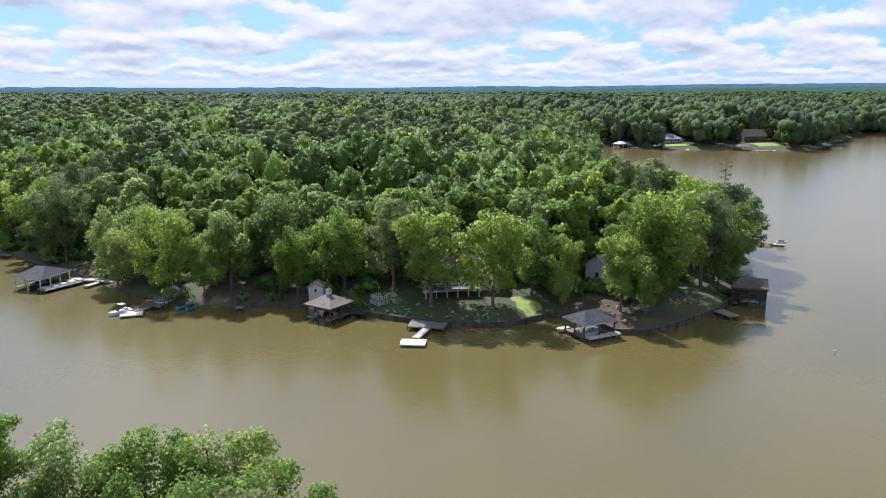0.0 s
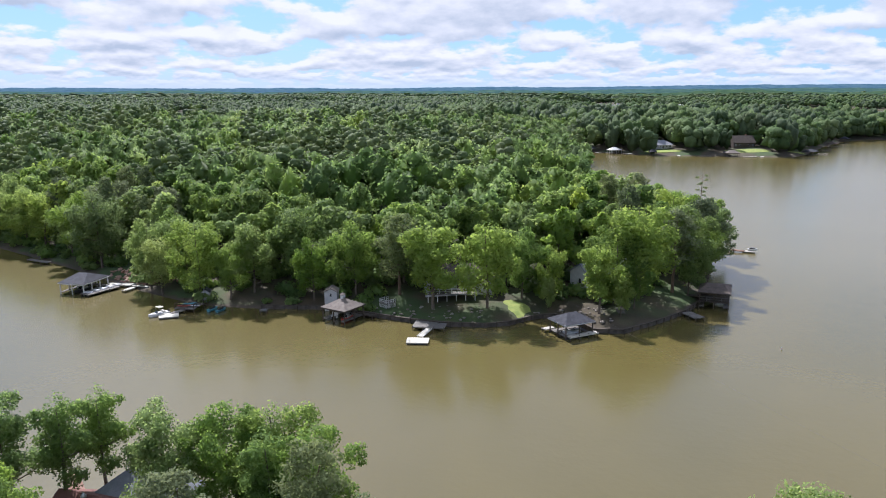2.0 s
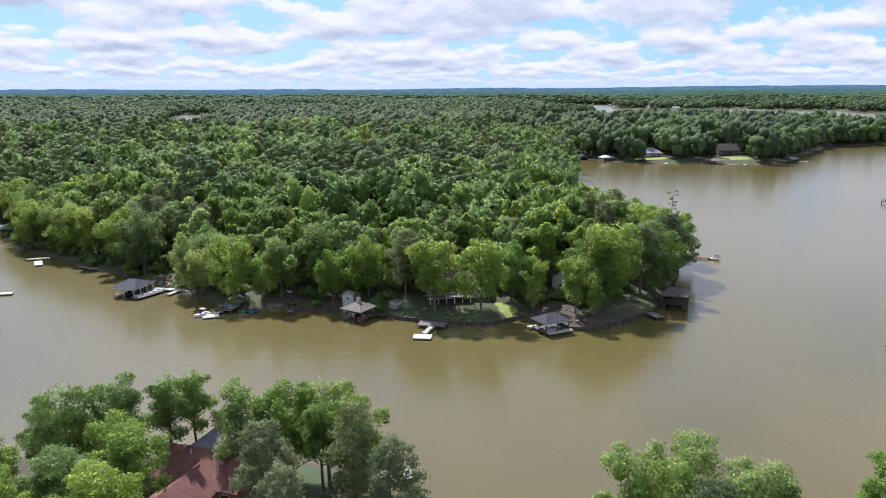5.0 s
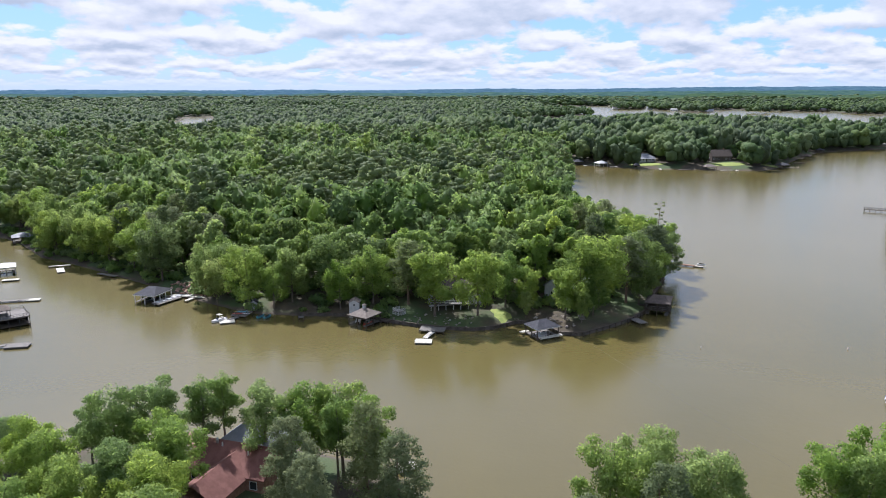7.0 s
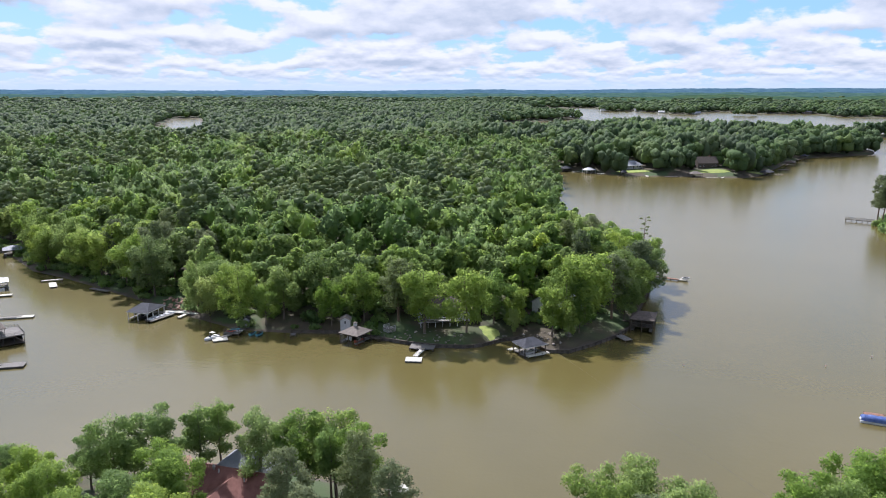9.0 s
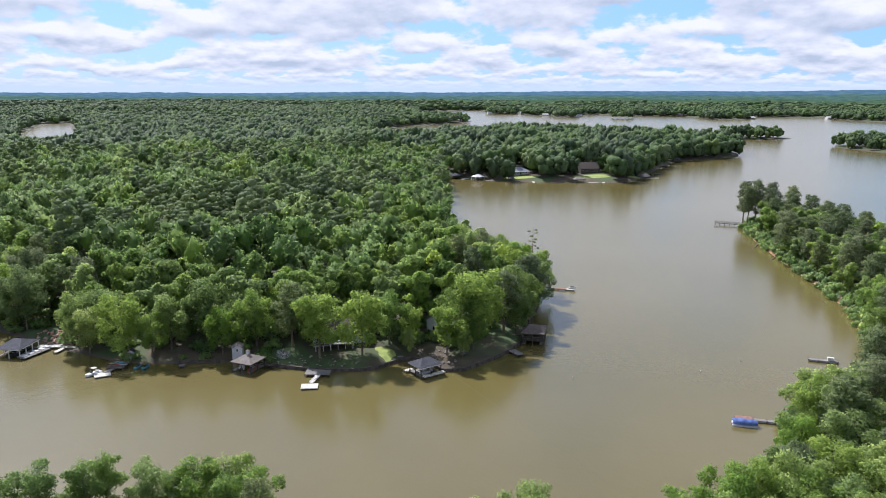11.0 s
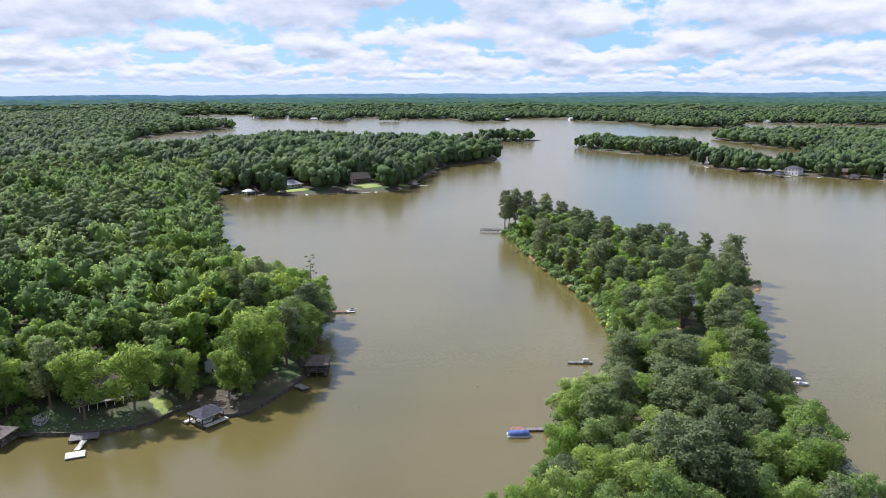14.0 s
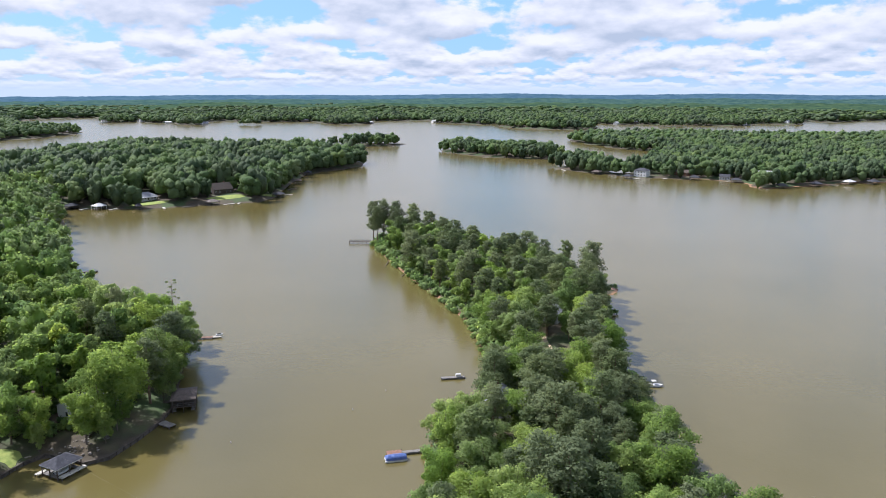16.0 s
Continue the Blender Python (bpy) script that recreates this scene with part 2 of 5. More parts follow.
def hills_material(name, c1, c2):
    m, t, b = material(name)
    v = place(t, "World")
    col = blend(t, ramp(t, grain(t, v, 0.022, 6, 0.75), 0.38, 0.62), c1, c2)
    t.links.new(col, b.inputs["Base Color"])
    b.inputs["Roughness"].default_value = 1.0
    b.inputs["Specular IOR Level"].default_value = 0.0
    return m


# haze painted into the base colours: each ridge farther off is bluer
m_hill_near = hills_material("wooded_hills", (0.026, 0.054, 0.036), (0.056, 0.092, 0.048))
m_hill_mid = hills_material("haze_tinted_hills", (0.030, 0.066, 0.064), (0.058, 0.102, 0.082))
m_hill_far = hills_material("haze_blued_hills", (0.038, 0.080, 0.120), (0.062, 0.112, 0.150))

# ---- mesh helpers ----


def box(bm, c, s, rz=0.0, top=1.0):
    """A box of centre c and size s, turned rz degrees, its top shrunk to `top`."""
    a = radians(rz)
    vs = []
    for k in (-1, 1):
        f = top if k > 0 else 1.0
        for i, j in ((-1, -1), (1, -1), (1, 1), (-1, 1)):
            x, y = i * s[0] / 2 * f, j * s[1] / 2 * f
            vs.append(bm.verts.new((c[0] + x * math.cos(a) - y * math.sin(a), c[1] + x * math.sin(a) + y * math.cos(a), c[2] + k * s[2] / 2)))
    for f in ((3, 2, 1, 0), (4, 5, 6, 7), (0, 1, 5, 4), (1, 2, 6, 5), (2, 3, 7, 6), (3, 0, 4, 7)):
        bm.faces.new([vs[i] for i in f])
    return bm


def tube(bm, pts, radii, n=6):
    """A round limb through pts."""
    rings = []
    for k, (p, r) in enumerate(zip(pts, radii)):
        p = Vector(p)
        d = (Vector(pts[min(k + 1, len(pts) - 1)]) - Vector(pts[max(k - 1, 0)])).normalized()
        s = d.orthogonal().normalized()
        u = d.cross(s)
        rings.append([bm.verts.new(p + r * (math.cos(6.2832 * i / n) * s + math.sin(6.2832 * i / n) * u)) for i in range(n)])
    for a, b2 in zip(rings, rings[1:]):
        for i in range(n):
            bm.faces.new((a[i], a[(i + 1) % n], b2[(i + 1) % n], b2[i]))
    bm.faces.new(list(reversed(rings[0])))
    bm.faces.new(rings[-1])
    return bm


def beam(bm, p, q, w, h):
    """A square timber from p to q."""
    p, q = Vector(p), Vector(q)
    d = (q - p).normalized()
    s = d.cross(Vector((0, 0, 1)))
    s = s.normalized() if s.length > 1e-4 else Vector((1, 0, 0))
    u = s.cross(d).normalized()
    vs = [bm.verts.new(e + s * i * w / 2 + u * j * h / 2) for e in (p, q) for i, j in ((-1, -1), (1, -1), (1, 1), (-1, 1))]
    for f in ((3, 2, 1, 0), (4, 5, 6, 7), (0, 1, 5, 4), (1, 2, 6, 5), (2, 3, 7, 6), (3, 0, 4, 7)):
        bm.faces.new([vs[i] for i in f])
    return bm


def slab(bm, ring, thick):
    """A plate under the polygon ring."""
    a = [bm.verts.new(p) for p in ring]
    c = [bm.verts.new((p[0], p[1], p[2] - thick)) for p in ring]
    bm.faces.new(a)
    bm.faces.new(list(reversed(c)))
    for i in range(len(ring)):
        j = (i + 1) % len(ring)
        bm.faces.new((a[i], c[i], c[j], a[j]))
    return bm


def part(name, bm, mat, parent, label=""):
    me = bpy.data.meshes.new(name)
    bmesh.ops.recalc_face_normals(bm, faces=bm.faces[:])
    bm.to_mesh(me)
    bm.free()
    me.materials.append(mat)
    ob = new(name, me)
    ob.parent = parent
    return tagged(ob, label)


def piece(name, mesh, parent, m):
    ob = new(name, mesh)
    ob.parent = parent
    ob.matrix_basis = m
    return ob


def thing(name, x, y, z, rz, label, category, group="", kind=""):
    ob = new(name)
    ob.empty_display_size = 0.5
    ob.matrix_basis = pose(x, y, z, 0, 0, rz)
    return tagged(ob, label, category, group, kind)


def single(name, bm, mat, label, category="", group="", kind="", m=None):
    ob = part(name, bm, mat, None)
    if m is not None:
        ob.matrix_basis = m
    return tagged(ob, label, category, group, kind)


def raw(name, verts, tris, mat, tint=None, facing=None):
    """A mesh straight from arrays."""
    me = bpy.data.meshes.new(name)
    verts, tris = np.asarray(verts, np.float32), np.asarray(tris, np.int32)
    me.vertices.add(len(verts))
    me.vertices.foreach_set("co", verts.ravel())
    me.loops.add(tris.size)
    me.loops.foreach_set("vertex_index", tris.ravel())
    me.polygons.add(len(tris))
    me.polygons.foreach_set("loop_start", np.arange(len(tris), dtype=np.int32) * tris.shape[1])
    me.materials.append(mat)
    if tint is not None:
        me.attributes.new("tint", "FLOAT", "POINT").data.foreach_set("value", np.asarray(tint, np.float32))
    me.update()
    me.validate()
    if facing is not None:           # soft shading: the leaves of a lump take the lump's roundness
        me.polygons.foreach_set("use_smooth", np.ones(len(tris), bool))
        me.normals_split_custom_set_from_vertices(np.asarray(facing, np.float32))
    return me


# ---- the plan of the shores ----
INLET_NORTH = [(-900, 420), (-400, 330), (-260, 275), (-186, 250), (-171, 236), (-150, 212), (-134, 202), (-122, 193), (-113, 186), (-100, 176)]
POINT_FRONT = [(-84, 163), (-73, 154), (-62, 146), (-53, 141), (-40, 138.5), (-27, 138), (-18, 134), (-9, 129.5), (-1, 126.3), (8, 125.3),
               (13, 126.5), (18, 130.5), (23, 132), (27, 127), (29.5, 121.8), (35, 121.2), (43, 127), (51, 134), (57, 142)]
POINT_SIDE = [(61, 152), (67, 166), (73, 180), (79, 197), (79, 207), (72, 217), (64, 232), (61, 250), (62, 272), (64, 300), (69, 330), (75, 365), (80, 420), (88, 455), (96, 500), (100, 555)]
COVE = [(108, 570), (120, 556), (151, 531), (197, 521), (244, 513), (262, 525), (275, 545), (320, 612), (375, 684), (425, 704), (470, 726), (486, 745)]
ARM = [(505, 790), (492, 850), (445, 905), (385, 950), (345, 1050), (285, 1100), (190, 985), (110, 880), (70, 920), (75, 1120), (110, 1340), (150, 1470), (182, 1544), (206, 1592),
       (261, 1599), (299, 1671), (362, 1737), (376, 1790), (340, 1840), (300, 2000), (310, 2300), (363, 2640), (431, 2780), (532, 2850), (642, 2900), (600, 2560), (538, 2367), (640, 2353), (780, 2800), (654, 2344),
       (711, 2197), (679, 2071), (737, 2032), (818, 2234), (938, 2333), (976, 2128), (1113, 2093), (1050, 1867), (1166, 1839), (1296, 2032), (1480, 1972), (1378, 1802), (1411, 1620), (1560, 1600), (1753, 1495),
       (1717, 1367), (1800, 1370), (1870, 1290), (1882, 1207), (1963, 1107), (2129, 1188), (2182, 1101), (2169, 1060), (2565, 1250), (2414, 1105), (2753, 1124), (3200, 900), (4950, 600)]
MAIN = INLET_NORTH + POINT_FRONT + POINT_SIDE + COVE + ARM + [(4950, 4950), (-4950, 4950), (-4950, 420)]
NEAR_LEFT = [(-4950, 330), (-900, 340), (-300, 235), (-215, 215), (-168, 200), (-160, 185), (-148, 165), (-134, 148), (-124, 132), (-119, 116), (-110, 98), (-96, 78), (-80, 63), (-66, 60),
             (-48, 61), (-30, 62), (-14, 56), (-4, 46), (8, 36), (24, 30), (46, 30), (64, 40), (80, 56)]
SPIT = [(90, 66), (98, 78), (114, 86), (132, 97), (147, 110), (157, 125), (166, 141), (176, 160), (186, 190), (197, 228), (212, 273), (224, 302), (234, 322), (244, 318),
        (256, 290), (260, 256), (263, 210), (256, 185), (246, 172), (250, 165), (260, 160), (262, 153), (254, 149), (240, 146), (232, 134), (219, 121), (204, 107),
        (186, 88), (173, 73), (161, 59), (150, 44), (136, 24), (124, -10), (118, -80), (110, -400)]
NEAR = NEAR_LEFT + SPIT + [(110, -4950), (-4950, -4950)]
EAST = [(663, 612), (642, 562), (632, 523), (637, 485), (632, 450), (650, 433), (668, 408), (690, 392), (686, 352), (656, 315), (680, 308), (705, 302), (730, 294), (770, 288), (806, 264), (1100, 190), (1700, 60), (4950, -500), (4950, 0),
        (2600, 330), (1800, 500), (1560, 600), (1420, 720), (1330, 850), (1230, 950), (1110, 985), (1048, 934), (1000, 830), (957, 727), (956, 660), (925, 615), (675, 479), (663, 497), (732, 578), (708, 595), (663, 581)]
FAR_ISLET = [(803, 1990), (835, 1952), (872, 1936), (886, 1965), (850, 2002)]
EAST_ISLET = [(1710, 1238), (1745, 1198), (1790, 1178), (1812, 1210), (1770, 1252)]
ISLE = [(693, 868), (682, 800), (686, 735), (705, 690), (732, 658), (775, 668), (792, 720), (786, 800), (762, 870), (722, 892)]
ISLET = [(590, 1075), (690, 1005), (745, 1030), (752, 1060), (700, 1095), (650, 1085)]
HILL = [(1395, 1536), (1329, 1411), (1346, 1322), (1390, 1252), (1480, 1240), (1590, 1330), (1600, 1460), (1500, 1560)]
POND = [(-280, 850), (-335, 850), (-430, 1100), (-525, 1370), (-605, 1740), (-560, 1765), (-430, 1370), (-350, 1100)]
LANDS = [(MAIN, 1, 11.0, 80.0), (NEAR, 1, 4.5, 35.0), (EAST, 1, 2.5, 60.0), (FAR_ISLET, 1, 3.0, 30.0), (EAST_ISLET, 1, 4.0, 30.0), (ISLE, 1, 4.0, 30.0), (ISLET, 1, 3.0, 30.0), (HILL, 1, 24.0, 80.0), (POND, -1, 0.0, 1.0)]


def shore_distance(poly, x, y):
    """Metres to the outline: positive inside."""
    p = np.array(poly, float)
    q = np.roll(p, -1, 0)
    best, inside = np.full(x.shape, 1e18), np.zeros(x.shape, bool)
    for (ax, ay), (bx, by) in zip(p, q):
        dx, dy = bx - ax, by - ay
        s = np.clip(((x - ax) * dx + (y - ay) * dy) / (dx * dx + dy * dy), 0, 1)
        best = np.minimum(best, (x - ax - s * dx) ** 2 + (y - ay - s * dy) ** 2)
        if ay != by:
            inside ^= ((ay > y) != (by > y)) & (x < (bx - ax) * (y - ay) / (by - ay) + ax)
    return np.where(inside, 1, -1) * np.sqrt(best)


def waves(x, y, size, seed):
    """Smooth uneven ground, about -1 to 1."""
    r = np.random.RandomState(seed)
    out = 0
    for k in range(6):
        a, ph, f = r.uniform(0, 6.28), r.uniform(0, 6.28), r.uniform(0.6, 1.7) / size
        out = out + np.sin(6.28 * f * (x * np.cos(a) + y * np.sin(a)) + ph)
    return out / 3.5


def terrain(x, y):
    """Height of the land (or of the lake bed) and metres from the nearest shore, positive on land."""
    x, y = np.asarray(x, float), np.asarray(y, float)
    far = np.hypot(x, y)
    dist, z = np.full(x.shape, -1e9), np.full(x.shape, -1e9)
    for poly, sign, rise, reach in LANDS:
        d = shore_distance(poly, x, y)
        if sign < 0:
            dist = np.minimum(dist, -d)
            z = np.where(d > -300, np.minimum(z, np.where(d > -12, np.maximum(-d, -6) * 0.2, 2.4 - (d + 12) * 0.02)), z)
            continue
        bank = np.where(d < 3, np.maximum(d, -8) * 0.36, 1.08)
        inland = np.maximum(d - 3, 0)
        h = bank + rise * (1 - np.exp(-inland / reach)) + np.minimum(inland / 60, 1) * 1.6 * waves(x, y, 70, 4)
        h = h + np.clip((far - 500) / 1500, 0, 1) * np.clip(inland / 200, 0, 1) * 5 * waves(x, y, 900, 9)
        z, dist = np.maximum(z, h), np.maximum(dist, d)
    return z, dist


def ground_at(x, y):
    return float(terrain(np.array([x]), np.array([y]))[0][0])


def steps(lo, hi, step, far, growth):
    """Fine steps between lo and hi, growing outwards to far."""
    mid = list(np.arange(lo, hi + step / 2, step))
    s, up_, dn = step, [], []
    while (up_[-1] if up_ else hi) < far:
        s *= growth
        up_.append((up_[-1] if up_ else hi) + s)
    s = step
    while (dn[-1] if dn else lo) > -far:
        s *= growth
        dn.append((dn[-1] if dn else lo) - s)
    return np.array(dn[::-1] + mid + up_)


gx, gy = steps(-180, 270, 4.0, 4900, 1.045), steps(10, 330, 4.0, 4900, 1.045)
X, Y = np.meshgrid(gx, gy)
Z, _ = terrain(X, Y)
ny, nx = X.shape
idx = np.arange(nx * ny).reshape(ny, nx)
quads = np.stack([idx[:-1, :-1], idx[:-1, 1:], idx[1:, 1:], idx[1:, :-1]], -1).reshape(-1, 4)
ground = new("ground", raw("ground", np.stack([X, Y, Z], -1).reshape(-1, 3), quads, m_ground))
tagged(ground, "wooded lake shore with leaf litter and red clay banks", "ground", kind="structure")
wx_, wy_ = steps(-200, 300, 50, 4900, 1.3), steps(0, 350, 50, 4900, 1.3)
WX, WY = np.meshgrid(wx_, wy_)
idx = np.arange(WX.size).reshape(WX.shape)
quads = np.stack([idx[:-1, :-1], idx[:-1, 1:], idx[1:, 1:], idx[1:, :-1]], -1).reshape(-1, 4)
water = new("water", raw("water", np.stack([WX, WY, WX * 0], -1).reshape(-1, 3), quads, m_water))
tagged(water, "calm silty olive-brown lake water with faint ripples", "water", kind="structure")


def ridge(name, radius, base, swing, seed, mat, label):
    """A wooded ridge far off, a long low hill with a front and a back slope."""
    a = np.radians(np.arange(-75, 115, 0.25))
    top = base + swing * waves(a * 1000, a * 0, 260, seed) + swing * 0.35 * waves(a * 1000, a * 0, 40, seed + 1)
    top = top + np.clip((np.degrees(a) - 5) / 40, -0.25, 1) * radius * 0.0042
    fine = np.random.RandomState(seed).uniform(-1.0, 1.0, len(a))
    rows = [(radius - 500, 0 * top - 2), (radius - 200, top * 0.55), (radius, top + fine * 1.2), (radius + 60, top * 0.5)]
    v = np.concatenate([np.stack([r * np.sin(a), r * np.cos(a), z], -1) for r, z in rows])
    i = np.arange(len(a) * 4).reshape(4, -1)
    q = np.stack([i[:-1, :-1], i[:-1, 1:], i[1:, 1:], i[1:, :-1]], -1).reshape(-1, 4)
    return tagged(new(name, raw(name, v, q, mat)), label, "hills", kind="structure")


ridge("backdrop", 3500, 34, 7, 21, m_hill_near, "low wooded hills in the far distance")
ridge("backdrop", 4150, 50, 6, 33, m_hill_mid, "wooded hills behind the lake with haze painted into their colour")
ridge("backdrop", 4750, 68, 5, 47, m_hill_far, "hills along the horizon painted blue for haze")

# ---- trees ----
ICO = [(0, 0, 1)] + [(0.894 * math.cos(1.2566 * i), 0.894 * math.sin(1.2566 * i), 0.447) for i in range(5)] + \
      [(0.894 * math.cos(1.2566 * i + 0.628), 0.894 * math.sin(1.2566 * i + 0.628), -0.447) for i in range(5)] + [(0, 0, -1)]
ICO_V = np.array(ICO)
OCT_V = np.array([(1, 0, 0), (0, 1, 0), (-1, 0, 0), (0, -1, 0), (0, 0, 1), (0, 0, -1)], float)
OCT_F = np.array([(i, (i + 1) % 4, 4) for i in range(4)] + [((i + 1) % 4, i, 5) for i in range(4)])
ICO_F = np.array([(0, 1 + i, 1 + (i + 1) % 5) for i in range(5)] + [(1 + i, 6 + i, 1 + (i + 1) % 5) for i in range(5)] +
                 [(1 + (i + 1) % 5, 6 + i, 6 + (i + 1) % 5) for i in range(5)] + [(11, 6 + (i + 1) % 5, 6 + i) for i in range(5)])


def unit(v):
    return v / np.maximum(np.linalg.norm(v, axis=1, keepdims=True), 1e-9)


def leaves(r, centres, radii, n, size, tilt=0.7, long=1.0, core=0.72, solid=False, floor_z=-99.0, loose=False):
    """Leaf clumps on the outside of a heap of lumps, and a dim heart in each lump (or solid lumps, for trees far off)."""
    c, k = np.array(centres), np.array(radii)
    w = k[:, 0] * k[:, 2]
    pick = r.choice(len(c), int(n * (3.4 if floor_z > 0 else 2.4)) + 8, p=w / w.sum())
    d = unit(r.normal(size=(len(pick), 3)))
    p = c[pick] + k[pick] * d * (r.uniform(0.45, 1.36, (len(pick), 1)) if loose else r.uniform(0.82, 1.14, (len(pick), 1)))
    hidden = p[:, 2] < floor_z
    for cc, kk in zip(c, k):
        hidden |= (((p - cc) / kk) ** 2).sum(1) < (0.16 if loose else 0.60)
    keep = np.where(~hidden)[0][:n]
    p, d = p[keep], d[keep]
    nrm = unit(d + tilt * r.normal(size=d.shape) + np.array((0, 0, 0.35)))
    t1 = unit(np.cross(nrm, r.normal(size=d.shape)))
    t2 = np.cross(nrm, t1)
    s = size * r.uniform(0.55, 1.35, (len(p), 1))
    v = np.stack([p + t1 * s * long, p - t1 * s * 0.5 * long + t2 * s * 0.8, p - t1 * s * 0.5 * long - t2 * s * 0.8], 1).reshape(-1, 3)
    f = np.arange(len(v)).reshape(-1, 3)
    mid = np.array((0, 0, c[:, 2].mean()))
    own = 0.85 if long > 1 or loose else 0.55
    g = np.repeat(unit((0.75 if long == 1 else 0.35) * d + 0.30 * unit(p - mid) + own * nrm), 3, 0)
    if solid:
        jag = 1 + 0.20 * r.normal(size=(len(c), 12, 1))
        out = np.repeat(ICO_V[None], len(c), 0)
        hv = (c[:, None] + k[:, None] * out * jag).reshape(-1, 3)
        hf = (ICO_F[None] + 12 * np.arange(len(c))[:, None, None]).reshape(-1, 3) + len(v)
        hg = unit(0.8 * out.reshape(-1, 3) + 0.3 * unit(hv - mid))
        v, f, g = np.concatenate([v, hv]), np.concatenate([f, hf]), np.concatenate([g, hg])
    elif core:
        hv = (c[:, None] + k[:, None] * OCT_V[None] * core * 1.1).reshape(-1, 3)
        hf = (OCT_F[None] + 6 * np.arange(len(c))[:, None, None]).reshape(-1, 3) + len(v)
        v, f, g = np.concatenate([v, hv]), np.concatenate([f, hf]), np.concatenate([g, unit(hv - mid)])
    return v, f, g


def broadleaf_lumps(r, h, rad, bare, n):
    """Lumps of an uneven crown: a few boughs, each carrying a handful of leafy heads."""
    cs, ks = [], []
    boughs = max(4, round(n / 4.6))
    mid, half = (h + bare) / 2, (h - bare) / 2
    for i in range(boughs):
        u = (i + 0.5) / boughs
        zz = bare + (h - bare) * (0.16 + 0.66 * u)
        e = math.sqrt(max(0.08, 1 - ((zz - mid) / half) ** 2)) * (1.10 - 0.25 * u)
        a = 2.4 * i + r.uniform(-0.5, 0.5)
        q = rad * e * r.uniform(0.36, 0.90)
        k = rad * r.uniform(0.25, 0.46) * min(1.0, (8 / boughs) ** 0.3)
        b0 = np.array((q * math.cos(a), q * math.sin(a), min(zz, h - k * 1.1)))
        cs.append(tuple(b0))
        ks.append((k * 0.86, k * 0.86, k * 0.80))
        for j in range(max(2, round(n / boughs) - 1)):
            d = r.normal(size=3) + np.array((0.55 * math.cos(a), 0.55 * math.sin(a), 0.45))
            d = d / np.linalg.norm(d)
            s = k * r.uniform(0.36, 0.60)
            p = b0 + d * k * r.uniform(0.75, 1.05)
            cs.append((p[0], p[1], min(p[2], h - s * 0.7)))
            ks.append((s, s, s * r.uniform(0.62, 0.85)))
    cs.append((r.uniform(-0.1, 0.1) * rad, r.uniform(-0.1, 0.1) * rad, mid))
    ks.append((rad * 0.44, rad * 0.44, half * 0.66))
    return cs, ks


def pine_lumps(r, h, rad, bare, n):
    """Flat tufts at the ends of level boughs."""
    cs, ks = [], []
    for i in range(n):
        u = (i + 0.5) / n
        zz = bare + (h - bare) * (u ** 0.8) * 0.97
        e = (1 - 0.62 * u ** 3) * r.uniform(0.25, 0.82)
        a = 2.4 * i + r.uniform(-0.6, 0.6)
        k = rad * r.uniform(0.26, 0.42) * (1 - 0.35 * u) * min(1.0, (36 / n) ** 0.4)
        cs.append((rad * e * math.cos(a), rad * e * math.sin(a), min(zz, h - 0.3)))
        ks.append((k, k, k * r.uniform(0.50, 0.75)))
    return cs, ks


def trunk_mesh(r, h, bare, lumps, thick, limbs):
    bm = bmesh.new()
    lean = [(r.uniform(-0.25, 0.25) * k, r.uniform(-0.25, 0.25) * k) for k in range(5)]
    pts = [(lean[k][0], lean[k][1], -1.2 + (h * 0.86 + 1.2) * k / 4) for k in range(5)]
    tube(bm, pts, [thick * f for f in (1.25, 0.85, 0.68, 0.45, 0.14)], 7)
    for i in range(limbs):
        c = lumps[(i * 3) % len(lumps)]
        z0 = max(bare * 0.75, min(c[2] - 1.5, h * 0.8))
        f = (z0 + 1.2) / (h * 0.86 + 1.2) * 4
        k = min(int(f), 3)
        s = f - k
        p0 = tuple(pts[k][j] * (1 - s) + pts[k + 1][j] * s for j in range(3))
        mid = ((p0[0] + c[0]) / 2, (p0[1] + c[1]) / 2, (p0[2] + c[2]) / 2 - 0.2)
        tube(bm, [p0, mid, c], [thick * 0.36, thick * 0.24, thick * 0.08], 5)
    return bm


def tree_kind(name, seed, pine, h, rad, bare, n, size, lumps, label):
    """One tree with trunk and crown, at the origin."""
    r = np.random.RandomState(seed)
    cs, ks = (pine_lumps if pine else broadleaf_lumps)(r, h, rad, bare, lumps)
    ob = thing(name, 0, 0, 0, 0, label, "tree")
    part("trunk", trunk_mesh(r, h, bare, cs, 0.014 * h + 0.02, 6), m_pinebark if pine else m_bark, ob)
    v, f, g = leaves(r, cs, ks, n, size, 0.8 if pine else 0.7, 1.5 if pine else 1.0, (0.0 if n > 4000 else 0.5) if pine else 0.0 if n > 9000 else 0.4 if n > 4000 else 0.62, loose=n > 4000)
    crown = new("crown", raw("crown", v, f, m_needle if pine else m_leaf, facing=g))
    crown.parent = ob
    return ob


